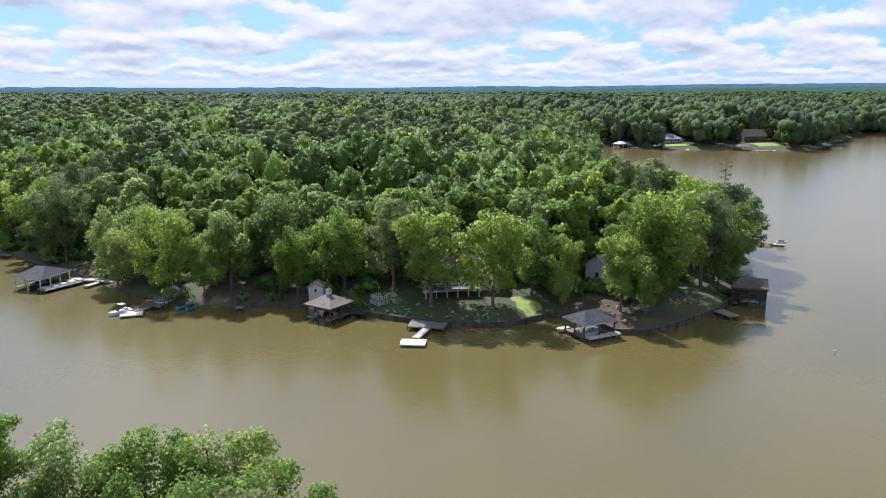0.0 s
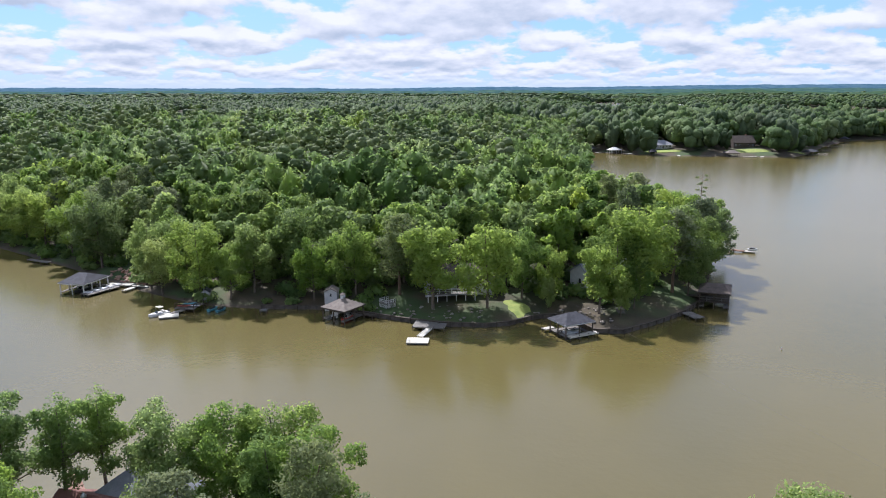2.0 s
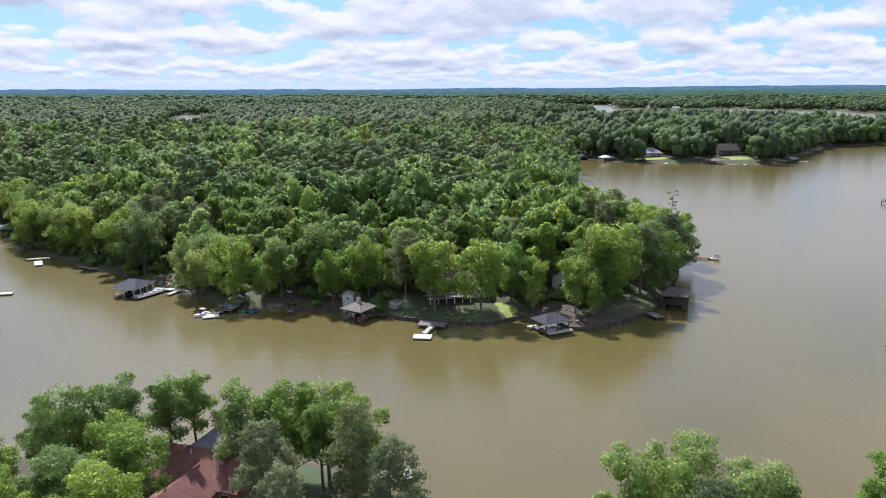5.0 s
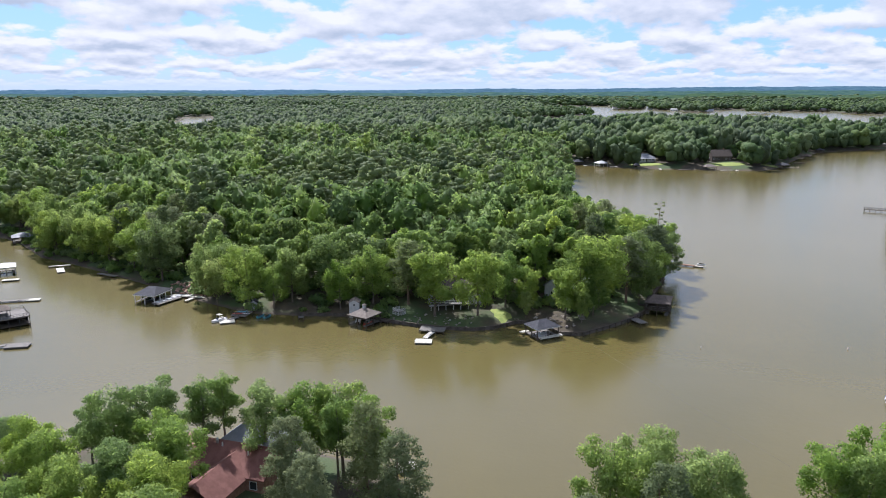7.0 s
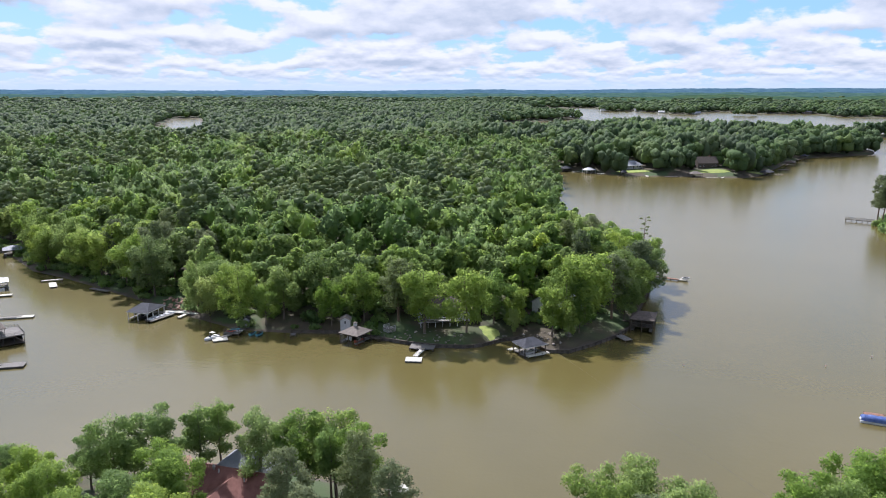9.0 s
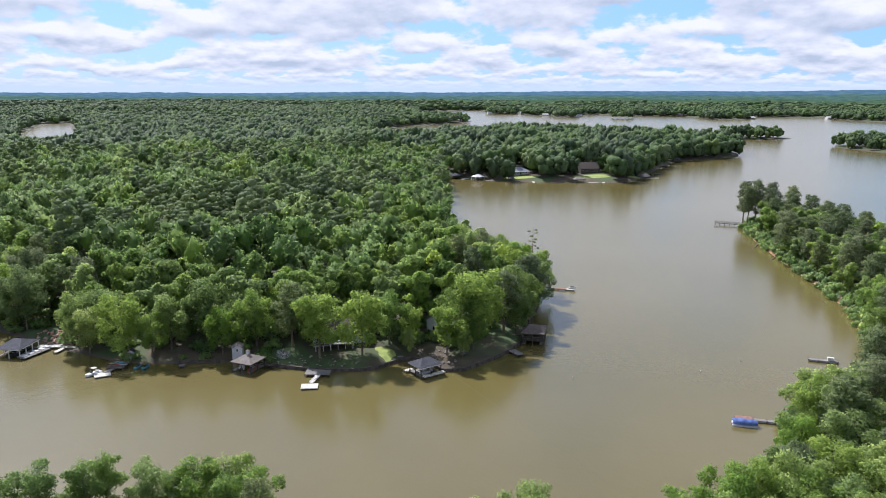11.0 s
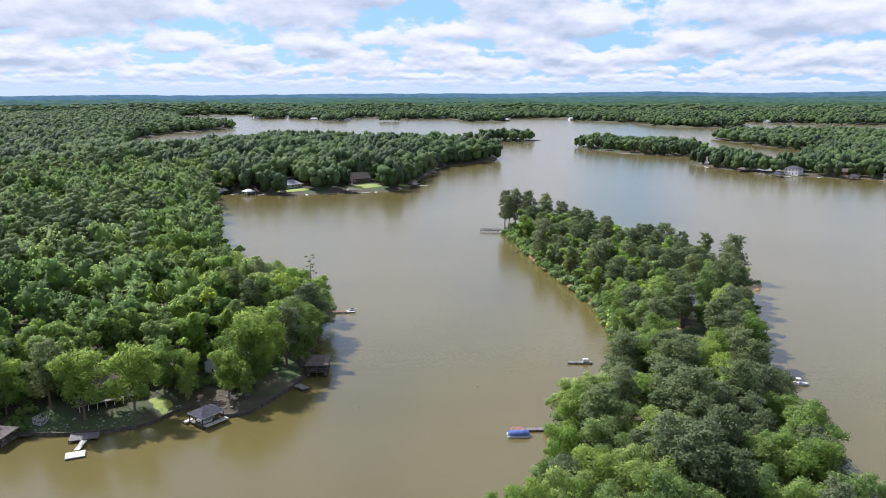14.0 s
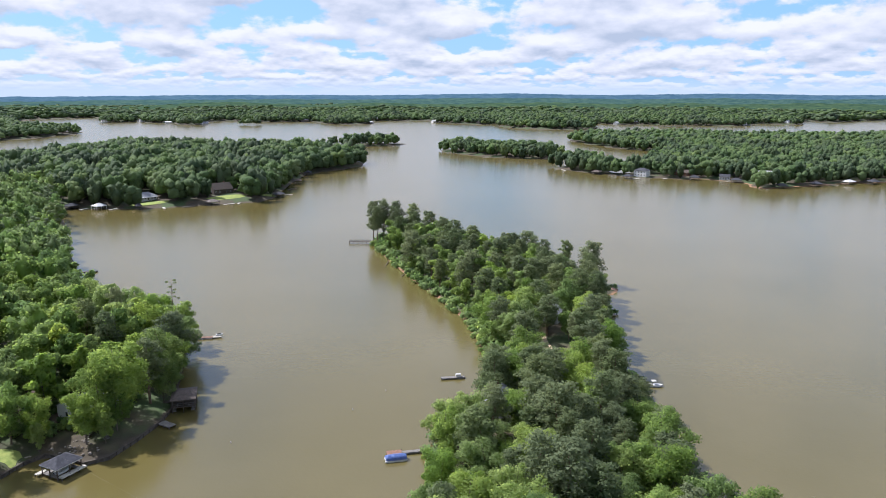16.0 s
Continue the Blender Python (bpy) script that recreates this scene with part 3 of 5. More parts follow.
OAK_LABEL = "broadleaf tree in fresh green leaf on the wooded lake shore"
PINE_LABEL = "tall pine with dark grey-green needles on the lake shore"
SHORE_LABEL = "airy broadleaf tree in bright spring leaf beside the water"
oaks = [tree_kind("broadleaf_tree", 10 + i, False, h, rad, bare, 2200, 0.50, 30, OAK_LABEL)
        for i, (h, rad, bare) in enumerate([(20, 5.6, 1.2), (21, 6.2, 1.0), (19, 5.2, 1.6), (22, 5.6, 2.6), (17, 6.0, 0.8)])]
pines = [tree_kind("pine_tree", 40 + i, True, h, rad, bare, 4800, 0.24, 36, PINE_LABEL)
         for i, (h, rad, bare) in enumerate([(22, 4.6, 7.0), (20, 5.0, 5.0), (24, 4.4, 9.0), (18, 5.0, 3.0)])]
airy = [tree_kind("shore_tree", 70 + i, False, h, rad, bare, n, 0.165, lumps, SHORE_LABEL)
        for i, (h, rad, bare, n, lumps) in enumerate([(18, 4.2, 4.0, 14000, 46), (17, 5.6, 2.0, 22000, 70), (19, 3.6, 6.0, 11000, 40), (18, 5.0, 2.5, 18000, 60)])]
fine_oaks = [tree_kind("broadleaf_tree", 30 + i, False, h, rad, bare, 9500, 0.28, 52, OAK_LABEL)
             for i, (h, rad, bare) in enumerate([(20, 6.5, 1.4), (21, 7.0, 1.0), (19, 6.2, 2.0), (18, 6.8, 0.8)])]
bushy_pines = [tree_kind("pine_tree", 90 + i, True, h, rad, bare, 13000, 0.14, 80, PINE_LABEL) for i, (h, rad, bare) in enumerate([(18, 4.8, 2.0), (17, 4.2, 3.0)])]
KINDS = {"fine": fine_oaks, "oak": oaks, "pine": pines, "airy": airy, "bushy": bushy_pines}
HEIGHT = {"fine": [20, 21, 19, 18], "oak": [20, 21, 19, 22, 17], "pine": [22, 20, 24, 18], "airy": [18, 17, 19, 18], "bushy": [18, 17]}
used = set()
trees = []           # x, y of all trees that stand by themselves


def plant(kind, i, x, y, height, rng, wide=1.0, label="", tone=None):
    src = KINDS[kind][i % len(KINDS[kind])]
    z = ground_at(x, y)
    s = height / HEIGHT[kind][i % len(HEIGHT[kind])]
    m = pose(x, y, z, 0, 0, rng.uniform(0, 360))
    if src.name in used:
        ob = copy_thing(src, m)
    else:
        ob = src
        ob.matrix_basis = m
        used.add(src.name)
    ob.scale = (s * wide, s * wide, s)
    if tone is None:
        tone = rng.random()
    for child in ob.children:
        child.color = (tone, tone, tone, 1.0)
    if label:
        ob["label"] = label
    trees.append((x, y))
    return ob


rng = random.Random(5)
# the trees that stand out along the front of the point: kind, x, y, height of the top above the lake, width
FRONT = [("oak", -71, 156, 18, 0.9), ("oak", -56, 146.5, 19.8, 1.05), ("oak", -43.5, 146, 19.3, 1.0), ("oak", -34, 150, 22, 1.0), ("oak", -20, 144, 19.5, 0.95),
         ("pine", -10, 143, 20.5, 1.0), ("oak", -2.5, 134, 21.3, 1.2), ("oak", 9, 133.5, 21.3, 0.95), ("oak", 17, 140, 18.6, 0.95), ("oak", 23.5, 138, 15, 0.75),
         ("oak", 32, 130, 17, 1.0), ("oak", 43, 140, 24.5, 1.15), ("pine", 52, 146, 21, 1.0), ("oak", 37, 137, 20, 1.0), ("oak", 57, 153, 22.5, 0.95),
         ("pine", 66, 170, 20, 1.0), ("pine", 70, 178, 18, 0.9), ("oak", 40, 133, 13, 0.9), ("oak", 36, 128, 11, 0.8), ("oak", -66, 150, 15, 0.9),
         ("oak", -29, 141.5, 16, 0.9), ("oak", -48, 143, 15, 0.9), ("oak", 22, 134, 9, 0.7), ("oak", 56, 147, 15, 0.9), ("oak", 63, 160, 17, 1.0), ("oak", 70, 174, 18, 1.0), ("oak", 76, 192, 18, 1.0), ("oak", 74, 207, 18, 1.0),
         ("pine", 231, 315, 25, 0.8), ("pine", 235.5, 311, 26, 0.8), ("pine", 228, 306, 23, 0.8), ("pine", 241, 306, 25, 0.8), ("pine", 236, 299, 23, 0.9), ("pine", 248, 298, 24, 0.8),
         ("pine", 252, 178, 20, 0.9), ("pine", 257, 166, 21, 0.9), ("pine", 250, 190, 19, 0.9)]
BRIGHT = {(43, 140), (32, 130), (-56, 146.5), (-2.5, 134), (9, 133.5), (23.5, 138)}         # the freshest green crowns
for i, (kind, x, y, top_z, wide) in enumerate(FRONT):
    plant("fine" if kind == "oak" else kind, i, x, y, top_z - ground_at(x, y), rng, wide * (1.3 if kind == "pine" else 1.0), tone=0.72 if (x, y) in BRIGHT else None)
# the near bank under the drone
BANK = [("airy", 1, -54, 33), ("airy", 3, -51, 47), ("airy", 0, -45, 51), ("airy", 2, -38, 50), ("airy", 2, -36, 54), ("airy", 0, -28, 50), ("airy", 1, -21, 49),
        ("airy", 0, -16, 49), ("bushy", 0, -11, 38), ("bushy", 1, -21, 34), ("bushy", 0, -6, 31), ("airy", 1, -47, 24), ("airy", 1, -42, 29), ("airy", 1, -37, 36),
        ("airy", 1, -36, 25), ("airy", 1, -34, 17), ("airy", 2, -16, 43), ("airy", 0, 21, 29), ("airy", 1, 28, 34), ("airy", 1, 33, 27), ("bushy", 1, 26, 21), 
        ("bushy", 0, 16, 15), ("airy", 0, 50, 29), ("airy", 1, 54, 28), ("airy", 1, 60, 34), ("airy", 1, -62, 30),
        ("airy", 3, -40, 39), ("airy", 1, -44, 15), ("airy", 3, -52, 20), ("airy", 1, -39, 7), ("airy", 3, -30, 12), ("airy", 3, -58, 22), ("bushy", 1, -17, 25), ("airy", 3, -12, 46),
        ("airy", 1, 30, 12), ("airy", 3, 66, 36), ("airy", 1, 60, 24)]
for kind, i, x, y in BANK:
    plant(kind, i, x, y, (18.3 if kind != "oak" else 18.0) - ground_at(x, y) + rng.uniform(-0.6, 0.6), rng, rng.uniform(0.95, 1.1), tone=rng.uniform(0.35, 0.85))

for kind, i, x, y, h in (("airy", 3, -62, 43, 13), ("airy", 1, -70, 51, 9), ("airy", 3, -57, 52, 11), ("airy", 1, -66, 34, 14), ("airy", 3, -76, 44, 10), ("airy", 1, -52, 57, 8)):
    plant(kind, i, x, y, h, rng, 1.2)

# clear spots: x, y, radius of houses, lawns, decks and drives that show between the trees
CLEAR = [(-32, 46, 10), (123, 79, 6.5), (116, 71, 4), (128, 62, 5), (195, 131, 7.5), (188, 122, 4.5), (165, 102, 7), (158, 94, 5.5), (172, 109, 5.5), (151, 87, 3.5), (17, 136, 5.5), (-4, 140, 7), (5, 141, 6), (-12, 135, 5), (-24, 139, 3), (-82, 166, 8),
         (36, 146, 6), (26, 127, 4), (163, 556, 13), (226, 555, 14), (164, 542, 13), (226, 540, 14), (164, 528, 11), (226, 524, 12), (208, 528, 8), (-100, 410, 14), (-112, 440, 14), (-122, 470, 14), (57, 382, 5), (125, 80, 4), (250, 158, 9),
         (650, 446, 14), (638, 444, 12), (712, 340, 16), (698, 330, 14), (692, 376, 13), (688, 421, 9), (680, 408, 7), (722, 752, 8), (712, 742, 7), (-125, 140, 7), (-52, 146, 3), (62, 272, 6)]


def scatter(x0, x1, y0, y1, gap, seed):
    """Uneven rows of standing places on dry land, clear of houses and of other trees."""
    r = np.random.RandomState(seed)
    x, y = np.meshgrid(np.arange(x0, x1, gap), np.arange(y0, y1, gap * 0.87))
    x = x + (np.arange(x.shape[0]) % 2)[:, None] * gap / 2
    x, y = (x + r.uniform(-0.36, 0.36, x.shape) * gap).ravel(), (y + r.uniform(-0.36, 0.36, y.shape) * gap).ravel()
    ok = np.ones(len(x), bool)
    for cx, cy, rad in CLEAR:
        ok &= (x - cx) ** 2 + (y - cy) ** 2 > rad * rad
    for cx, cy in trees[:100]:
        ok &= (x - cx) ** 2 + (y - cy) ** 2 > (0.72 * gap) ** 2
    x, y = x[ok], y[ok]
    z, d = terrain(x, y)
    return x, y, z, d


def pinewood(x, y):
    """How much of the wood is pine, 0 to 1."""
    p = 0.20 + 0.55 * waves(x, y, 110, 61)
    p = np.where((x < -125) & (y > 190), p + 0.15, p)
    p = np.where((y > 118) & (y < 225) & (x > -125), p * 0.45, p)
    p = np.where((y > 225) & (y < 330) & (x > -110) & (x < 40), p + 0.30, p)
    p = np.where((x > 75) & (y < 330) & (y > 20), 0.46 + 0.30 * waves(x, y, 40, 62), p)
    return p


# single trees on the front of the point and on the spit
x, y, z, d = scatter(-190, 95, 118, 260, 8.9, 3)
sel = (d > 3.5) & (d < 38)
put = [(a, b2, "point") for a, b2 in zip(x[sel], y[sel])]
x, y, z, d = scatter(62, 270, -28, 330, 8.3, 4)
sel = (d > 3.5) & (x > 64) & (x + 0.6 * y > 88)
put += [(a, b2, "spit") for a, b2 in zip(x[sel], y[sel])]
for k, (x, y, where) in enumerate(put):
    pine = rng.random() < float(pinewood(np.array([x]), np.array([y]))[0]) * (0.5 if where == "point" else 1.0)
    kind = "pine" if pine else "oak"
    edge = float(terrain(np.array([x]), np.array([y]))[1][0])
    h = rng.uniform(15.5, 21.5) if where == "point" else rng.uniform(13, 19.5) if pine else rng.uniform(11.5, 17)
    if edge < 5 and where == "spit":
        h *= 0.8
    if where == "point" and not pine and edge < 12:
        kind = "fine"
    if where == "spit" and not pine and y < 150:
        kind = "fine"
    plant(kind, rng.randrange(5), x, y, h, rng, rng.uniform(0.9, 1.12) * (1.34 if pine and where == "spit" else 1.12 if where == "spit" else 1.0), tone=rng.uniform(0.15, 0.85) if where == "spit" else None)
print("single trees", len(trees))


def forest(name, pts, templates, mat, seed, label, size=(0.85, 1.2)):
    """A wood of many trees as one mesh, each a turned and scaled heap of leaf clumps."""
    r = np.random.RandomState(seed)
    V, F, T, G, off = [], [], [], [], 0
    which = r.randint(0, len(templates), len(pts[0]))
    for k, (tv, tf, tg) in enumerate(templates):
        s = which == k
        px, py, pz = (a[s] for a in pts)
        n = len(px)
        if not n:
            continue
        a, sc, sh = r.uniform(0, 6.28, n), r.uniform(*size, n), r.uniform(0.86, 1.16, n)
        c, sn = np.cos(a) * sc, np.sin(a) * sc
        v = np.stack([tv[None, :, 0] * c[:, None] - tv[None, :, 1] * sn[:, None] + px[:, None], tv[None, :, 0] * sn[:, None] + tv[None, :, 1] * c[:, None] + py[:, None],
                      tv[None, :, 2] * (sc * sh)[:, None] + pz[:, None]], -1)
        V.append(v.reshape(-1, 3))
        ca, sa = np.cos(a)[:, None], np.sin(a)[:, None]
        G.append(np.stack([tg[None, :, 0] * ca - tg[None, :, 1] * sa, tg[None, :, 0] * sa + tg[None, :, 1] * ca, tg[None, :, 2] + 0 * ca], -1).reshape(-1, 3))
        F.append((tf[None] + (np.arange(n) * len(tv))[:, None, None]).reshape(-1, 3) + off)
        T.append(np.repeat(np.clip(0.62 * r.uniform(0, 1, n) + 0.19 + 0.30 * waves(px, py, 75, 77), 0, 1), len(tv)))
        off += n * len(tv)
    if V:
        tagged(new(name, raw(name, np.concatenate(V), np.concatenate(F), mat, np.concatenate(T), np.concatenate(G))), label, "woods", kind="stuff")


def template(seed, pine, h, rad, bare, n, size, lumps, core=0.8, solid=False, floor_z=-99.0):
    r = np.random.RandomState(seed)
    cs, ks = (pine_lumps if pine else broadleaf_lumps)(r, h, rad, bare, lumps)
    return leaves(r, cs, ks, n, size, 0.45, 1.0, core, solid, floor_z)


def stand(seed, h, rad, n, tufts=0, size=1.0):
    """A far crown or clump of crowns: solid broken lumps, smaller heads on top, loose tufts."""
    r = np.random.RandomState(seed)
    cs, ks = [], []
    for i in range(n):
        a, q = 2.4 * i + r.uniform(-0.5, 0.5), rad * r.uniform(0.30, 0.62)
        k = rad * r.uniform(0.42, 0.66)
        big = i < max(2, n // 3)
        cs.append((q * math.cos(a), q * math.sin(a), h * (r.uniform(0.36, 0.50) if big else r.uniform(0.58, 0.84))))
        ks.append((k * 1.1, k * r.uniform(0.9, 1.2), h * r.uniform(0.30, 0.36)) if big else (k * 0.78, k * r.uniform(0.65, 0.85), h * r.uniform(0.13, 0.20)))
    return leaves(r, cs, ks, tufts, size, 0.5, 1.0, 0.0, True, h * 0.35)


def in_view(x, y):
    a = np.degrees(np.arctan2(x, y + 60))
    return (a > -37) & (a < 80)


def woods(rows, leaf_t, needle_t, seed, size, label, mats=(m_leaf_stuff, m_needle_stuff)):
    x, y, z, d = rows
    p = np.random.RandomState(seed).uniform(0, 1, len(x)) < pinewood(x, y)
    forest("woodland", (x[~p], y[~p], z[~p]), leaf_t, mats[0], seed + 1, "fresh green broadleaf " + label, size)
    forest("pine_woodland", (x[p], y[p], z[p]), needle_t, mats[1], seed + 2, "dark green pine " + label, size)


def limit(rows, keep):
    return tuple(a[keep] for a in rows)


mid_leaf = [template(200 + i, False, 19, 6.4, 4, 400, 0.52, 16, 0.9, floor_z=8.0) for i in range(5)]
mid_needle = [template(220 + i, True, 20, 6.3, 5, 300, 0.48, 15, solid=True, floor_z=9.0) for i in range(4)]
rows = scatter(-480, 110, 118, 640, 9.0, 11)
x, y, z, d = rows
rows = limit(rows, (d > 3) & ~((d < 38) & (x > -190) & (y < 260)) & (np.hypot(x, y) < 660) & in_view(x, y))
woods(rows, mid_leaf, mid_needle, 300, (0.68, 1.22), "wood behind the point")
far_leaf = [stand(240 + i, 18, 7.6, 7, 90, 0.80) for i in range(5)]
far_needle = [stand(250 + i, 20, 6.6, 7, 90, 0.70) for i in range(4)]
rows = scatter(-900, 1250, 250, 1250, 11.8, 12)
x, y, z, d = rows
far = np.hypot(x, y)
rows = limit(rows, (d > 2.5) & (far >= 520) & (far < 1250) & in_view(x, y) & ~((far < 660) & (x < 110)))
east_side = rows[0] > 560
woods(limit(rows, ~east_side), far_leaf, far_needle, 330, (0.9, 1.25), "wood across the lake", (m_leaf_far_shaded, m_needle_far_shaded))
woods(limit(rows, east_side), far_leaf, far_needle, 345, (0.70, 1.0), "wood on the eastern shore", (m_leaf_far_shaded, m_needle_far_shaded))
wide_leaf = [stand(260 + i, 17, 11.0, 4, 14, 1.7) for i in range(4)]
wide_needle = [stand(270 + i, 18.5, 10.0, 4, 14, 1.6) for i in range(4)]
rows = scatter(-1700, 2700, 150, 2600, 16.5, 13)
x, y, z, d = rows
far = np.hypot(x, y)
rows = limit(rows, (d > 6) & (far >= 1250) & (far < 2600) & in_view(x, y))
woods(rows, wide_leaf, wide_needle, 360, (0.8, 1.15), "wood in the distance", (m_leaf_far_shaded, m_needle_far_shaded))
vast_leaf = [stand(280 + i, 19, 22, 3) for i in range(4)]
rows = scatter(-2600, 3900, -100, 3900, 33, 14)
x, y, z, d = rows
far = np.hypot(x, y)
rows = limit(rows, (d > 10) & (far >= 2600) & (far < 3900) & in_view(x, y))
woods(rows, vast_leaf, vast_leaf, 390, (0.8, 1.3), "forest near the horizon", (m_leaf_far_shaded, m_needle_far_shaded))

# undergrowth along the banks
bush = [leaves(np.random.RandomState(500 + i), [(0, 0, 0.9), (0.9, 0.3, 0.7), (-0.7, 0.6, 0.6), (0.1, -0.9, 0.6)], [(1.1, 1.1, 0.9), (0.8, 0.8, 0.7), (0.9, 0.8, 0.6), (0.8, 0.9, 0.6)], 150, 0.3, 0.8, 1.0, 0.7) for i in range(3)]
rows = scatter(-190, 95, 118, 260, 4.2, 21)
x, y, z, d = rows
rows = limit(rows, (d > 1.2) & (d < 24) & ((d > 9) | (x < -14) | (x > 60)))
x, y, z, d = rows
forest("undergrowth", (x, y, z), bush, m_leaf_stuff, 520, "green shrubs and saplings under the shore trees", (0.6, 1.7))
rows = scatter(82, 270, 25, 330, 4.5, 22)
x, y, z, d = rows
rows = limit(rows, (d > -0.4) & (d < 9))
forest("undergrowth", rows[:3], bush, m_leaf_stuff, 530, "bright green shrubs overhanging the banks of the spit", (0.9, 2.1))

# ---- built things ----


def hip_roof(bm, w, d, eave, peak, ridge_len, over=0.4, thick=0.16):
    a, c = w / 2 + over, d / 2 + over
    e = [bm.verts.new((x, y, eave)) for x, y in ((-a, -c), (a, -c), (a, c), (-a, c))]
    u = [bm.verts.new((x, y, eave - thick)) for x, y in ((-a, -c), (a, -c), (a, c), (-a, c))]
    r = [bm.verts.new((-ridge_len / 2, 0, peak)), bm.verts.new((ridge_len / 2 + 0.01, 0, peak))]
    for f in ((e[0], e[1], r[1], r[0]), (e[1], e[2], r[1]), (e[2], e[3], r[0], r[1]), (e[3], e[0], r[0]), (u[3], u[2], u[1], u[0])):
        bm.faces.new(f)
    for i in range(4):
        bm.faces.new((e[i], u[i], u[(i + 1) % 4], e[(i + 1) % 4]))
    return bm


def gable_roof(bm, w, d, eave, peak, over=0.4, thick=0.18):
    """Ridge along x."""
    a, c = w / 2 + over, d / 2 + over
    drop = (peak - eave) * over / (d / 2)
    for s in (-1, 1):
        slab(bm, [(-a, s * c, eave - drop), (a, s * c, eave - drop), (a, 0, peak), (-a, 0, peak)], thick)
    return bm


def rail(parent, pts, z, h, mat, name="railing", gap=1.6):
    """A railing through pts: top rail, lower rail and posts."""
    bm = bmesh.new()
    for p, q in zip(pts, pts[1:]):
        beam(bm, (*p, z + h), (*q, z + h), 0.09, 0.07)
        beam(bm, (*p, z + h * 0.45), (*q, z + h * 0.45), 0.06, 0.06)
        n = max(1, round(math.dist(p, q) / gap))
        for i in range(n + 1):
            box(bm, (p[0] + (q[0] - p[0]) * i / n, p[1] + (q[1] - p[1]) * i / n, z + h / 2), (0.09, 0.09, h))
    return part(name, bm, mat, parent)


def deck_boards(parent, w, d, z, mat, thick=0.14, name="deck", x=0.0, y=0.0, boards=0.3):
    """A deck of boards laid across its length, with gaps between them."""
    bm = bmesh.new()
    n = max(2, round(w / boards))
    for i in range(n):
        box(bm, (x - w / 2 + (i + 0.5) * w / n, y, z - thick / 4 + 0.006 * math.sin(i * 5.1)), (w / n * 0.93, d, thick / 2))
    box(bm, (x, y - d / 2 + 0.06, z - thick), (w, 0.1, thick))
    box(bm, (x, y + d / 2 - 0.06, z - thick), (w, 0.1, thick))
    box(bm, (x, y, z - thick), (w, 0.1, thick))
    return part(name, bm, mat, parent)


def piles(parent, pts, z0, z1, mat, r=0.11, name="pile"):
    for p in pts:
        part(name, tube(bmesh.new(), [(*p, z0), (*p, z1)], [r, r * 0.95], 8), mat, parent)


def dock(x, y, rz, w, d, z, mat, label, pile_mat=None, group="", float_body=False):
    ob = thing("floating_dock" if float_body else "dock", x, y, 0, rz, label, "dock", group)
    deck_boards(ob, w, d, z, mat)
    if float_body:
        part("float", box(bmesh.new(), (0, 0, z - 0.32), (w * 0.94, d * 0.9, 0.36)), m_black, ob)
    else:
        n = max(1, round(w / 2.6))
        piles(ob, [(-w / 2 + 0.15 + (w - 0.3) * i / n, s * (d / 2 - 0.15)) for i in range(n + 1) for s in (-1, 1)], -1.5, z + 0.12, pile_mat or m_darkwood)
    return ob


def boathouse(x, y, rz, w, d, eave, peak, ridge_len, roof_mat, post_mat, label, deck_z=0.6, cupola=False, walk=True, ceiling=True, fascia=None, nx=2, group=""):
    """An open boathouse on posts in the water: hipped roof, beams, walkways along three sides."""
    ob = thing("boathouse", x, y, 0, rz, label, "boathouse", group)
    part("roof", hip_roof(bmesh.new(), w, d, eave, peak, ridge_len), roof_mat, ob)
    bm = bmesh.new()
    for s in (-1, 1):
        beam(bm, (-w / 2 - 0.38, s * (d / 2 + 0.38), eave - 0.14), (w / 2 + 0.38, s * (d / 2 + 0.38), eave - 0.14), 0.05, 0.2)
        beam(bm, (s * (w / 2 + 0.38), -d / 2 - 0.38, eave - 0.14), (s * (w / 2 + 0.38), d / 2 + 0.38, eave - 0.14), 0.05, 0.2)
    part("fascia", bm, fascia or post_mat, ob)
    bm = bmesh.new()
    for s in (-1, 1):
        beam(bm, (-w / 2, s * d / 2, eave - 0.3), (w / 2, s * d / 2, eave - 0.3), 0.14, 0.24)
        beam(bm, (s * w / 2, -d / 2, eave - 0.3), (s * w / 2, d / 2, eave - 0.3), 0.14, 0.24)
    part("beam", bm, post_mat, ob)
    ny = max(1, round(d / 3.0))
    for i in range(nx + 1):
        for j in range(ny + 1):
            if 0 < i < nx and 0 < j < ny:
                continue
            part("post", box(bmesh.new(), (-w / 2 + w * i / nx, -d / 2 + d * j / ny, (eave - 1.6) / 2 - 0.1), (0.2, 0.2, eave + 1.4)), post_mat, ob)
    if walk:
        deck_boards(ob, w, 1.1, deck_z, m_greyplank, name="walkway", y=d / 2 - 0.5)
        for s in (-1, 1):
            deck_boards(ob, 1.0, d - 1.1, deck_z, m_greyplank, name="walkway", x=s * (w / 2 - 0.5), y=-0.55)
    if cupola:
        cup = part("cupola", box(bmesh.new(), (0, 0, peak + 0.25), (0.75, 0.75, 0.9)), m_siding, ob, "small vented cupola")
        part("cupola_roof", hip_roof(bmesh.new(), 0.75, 0.75, peak + 0.72, peak + 1.1, 0.0, 0.12, 0.06), roof_mat, cup)
    return ob


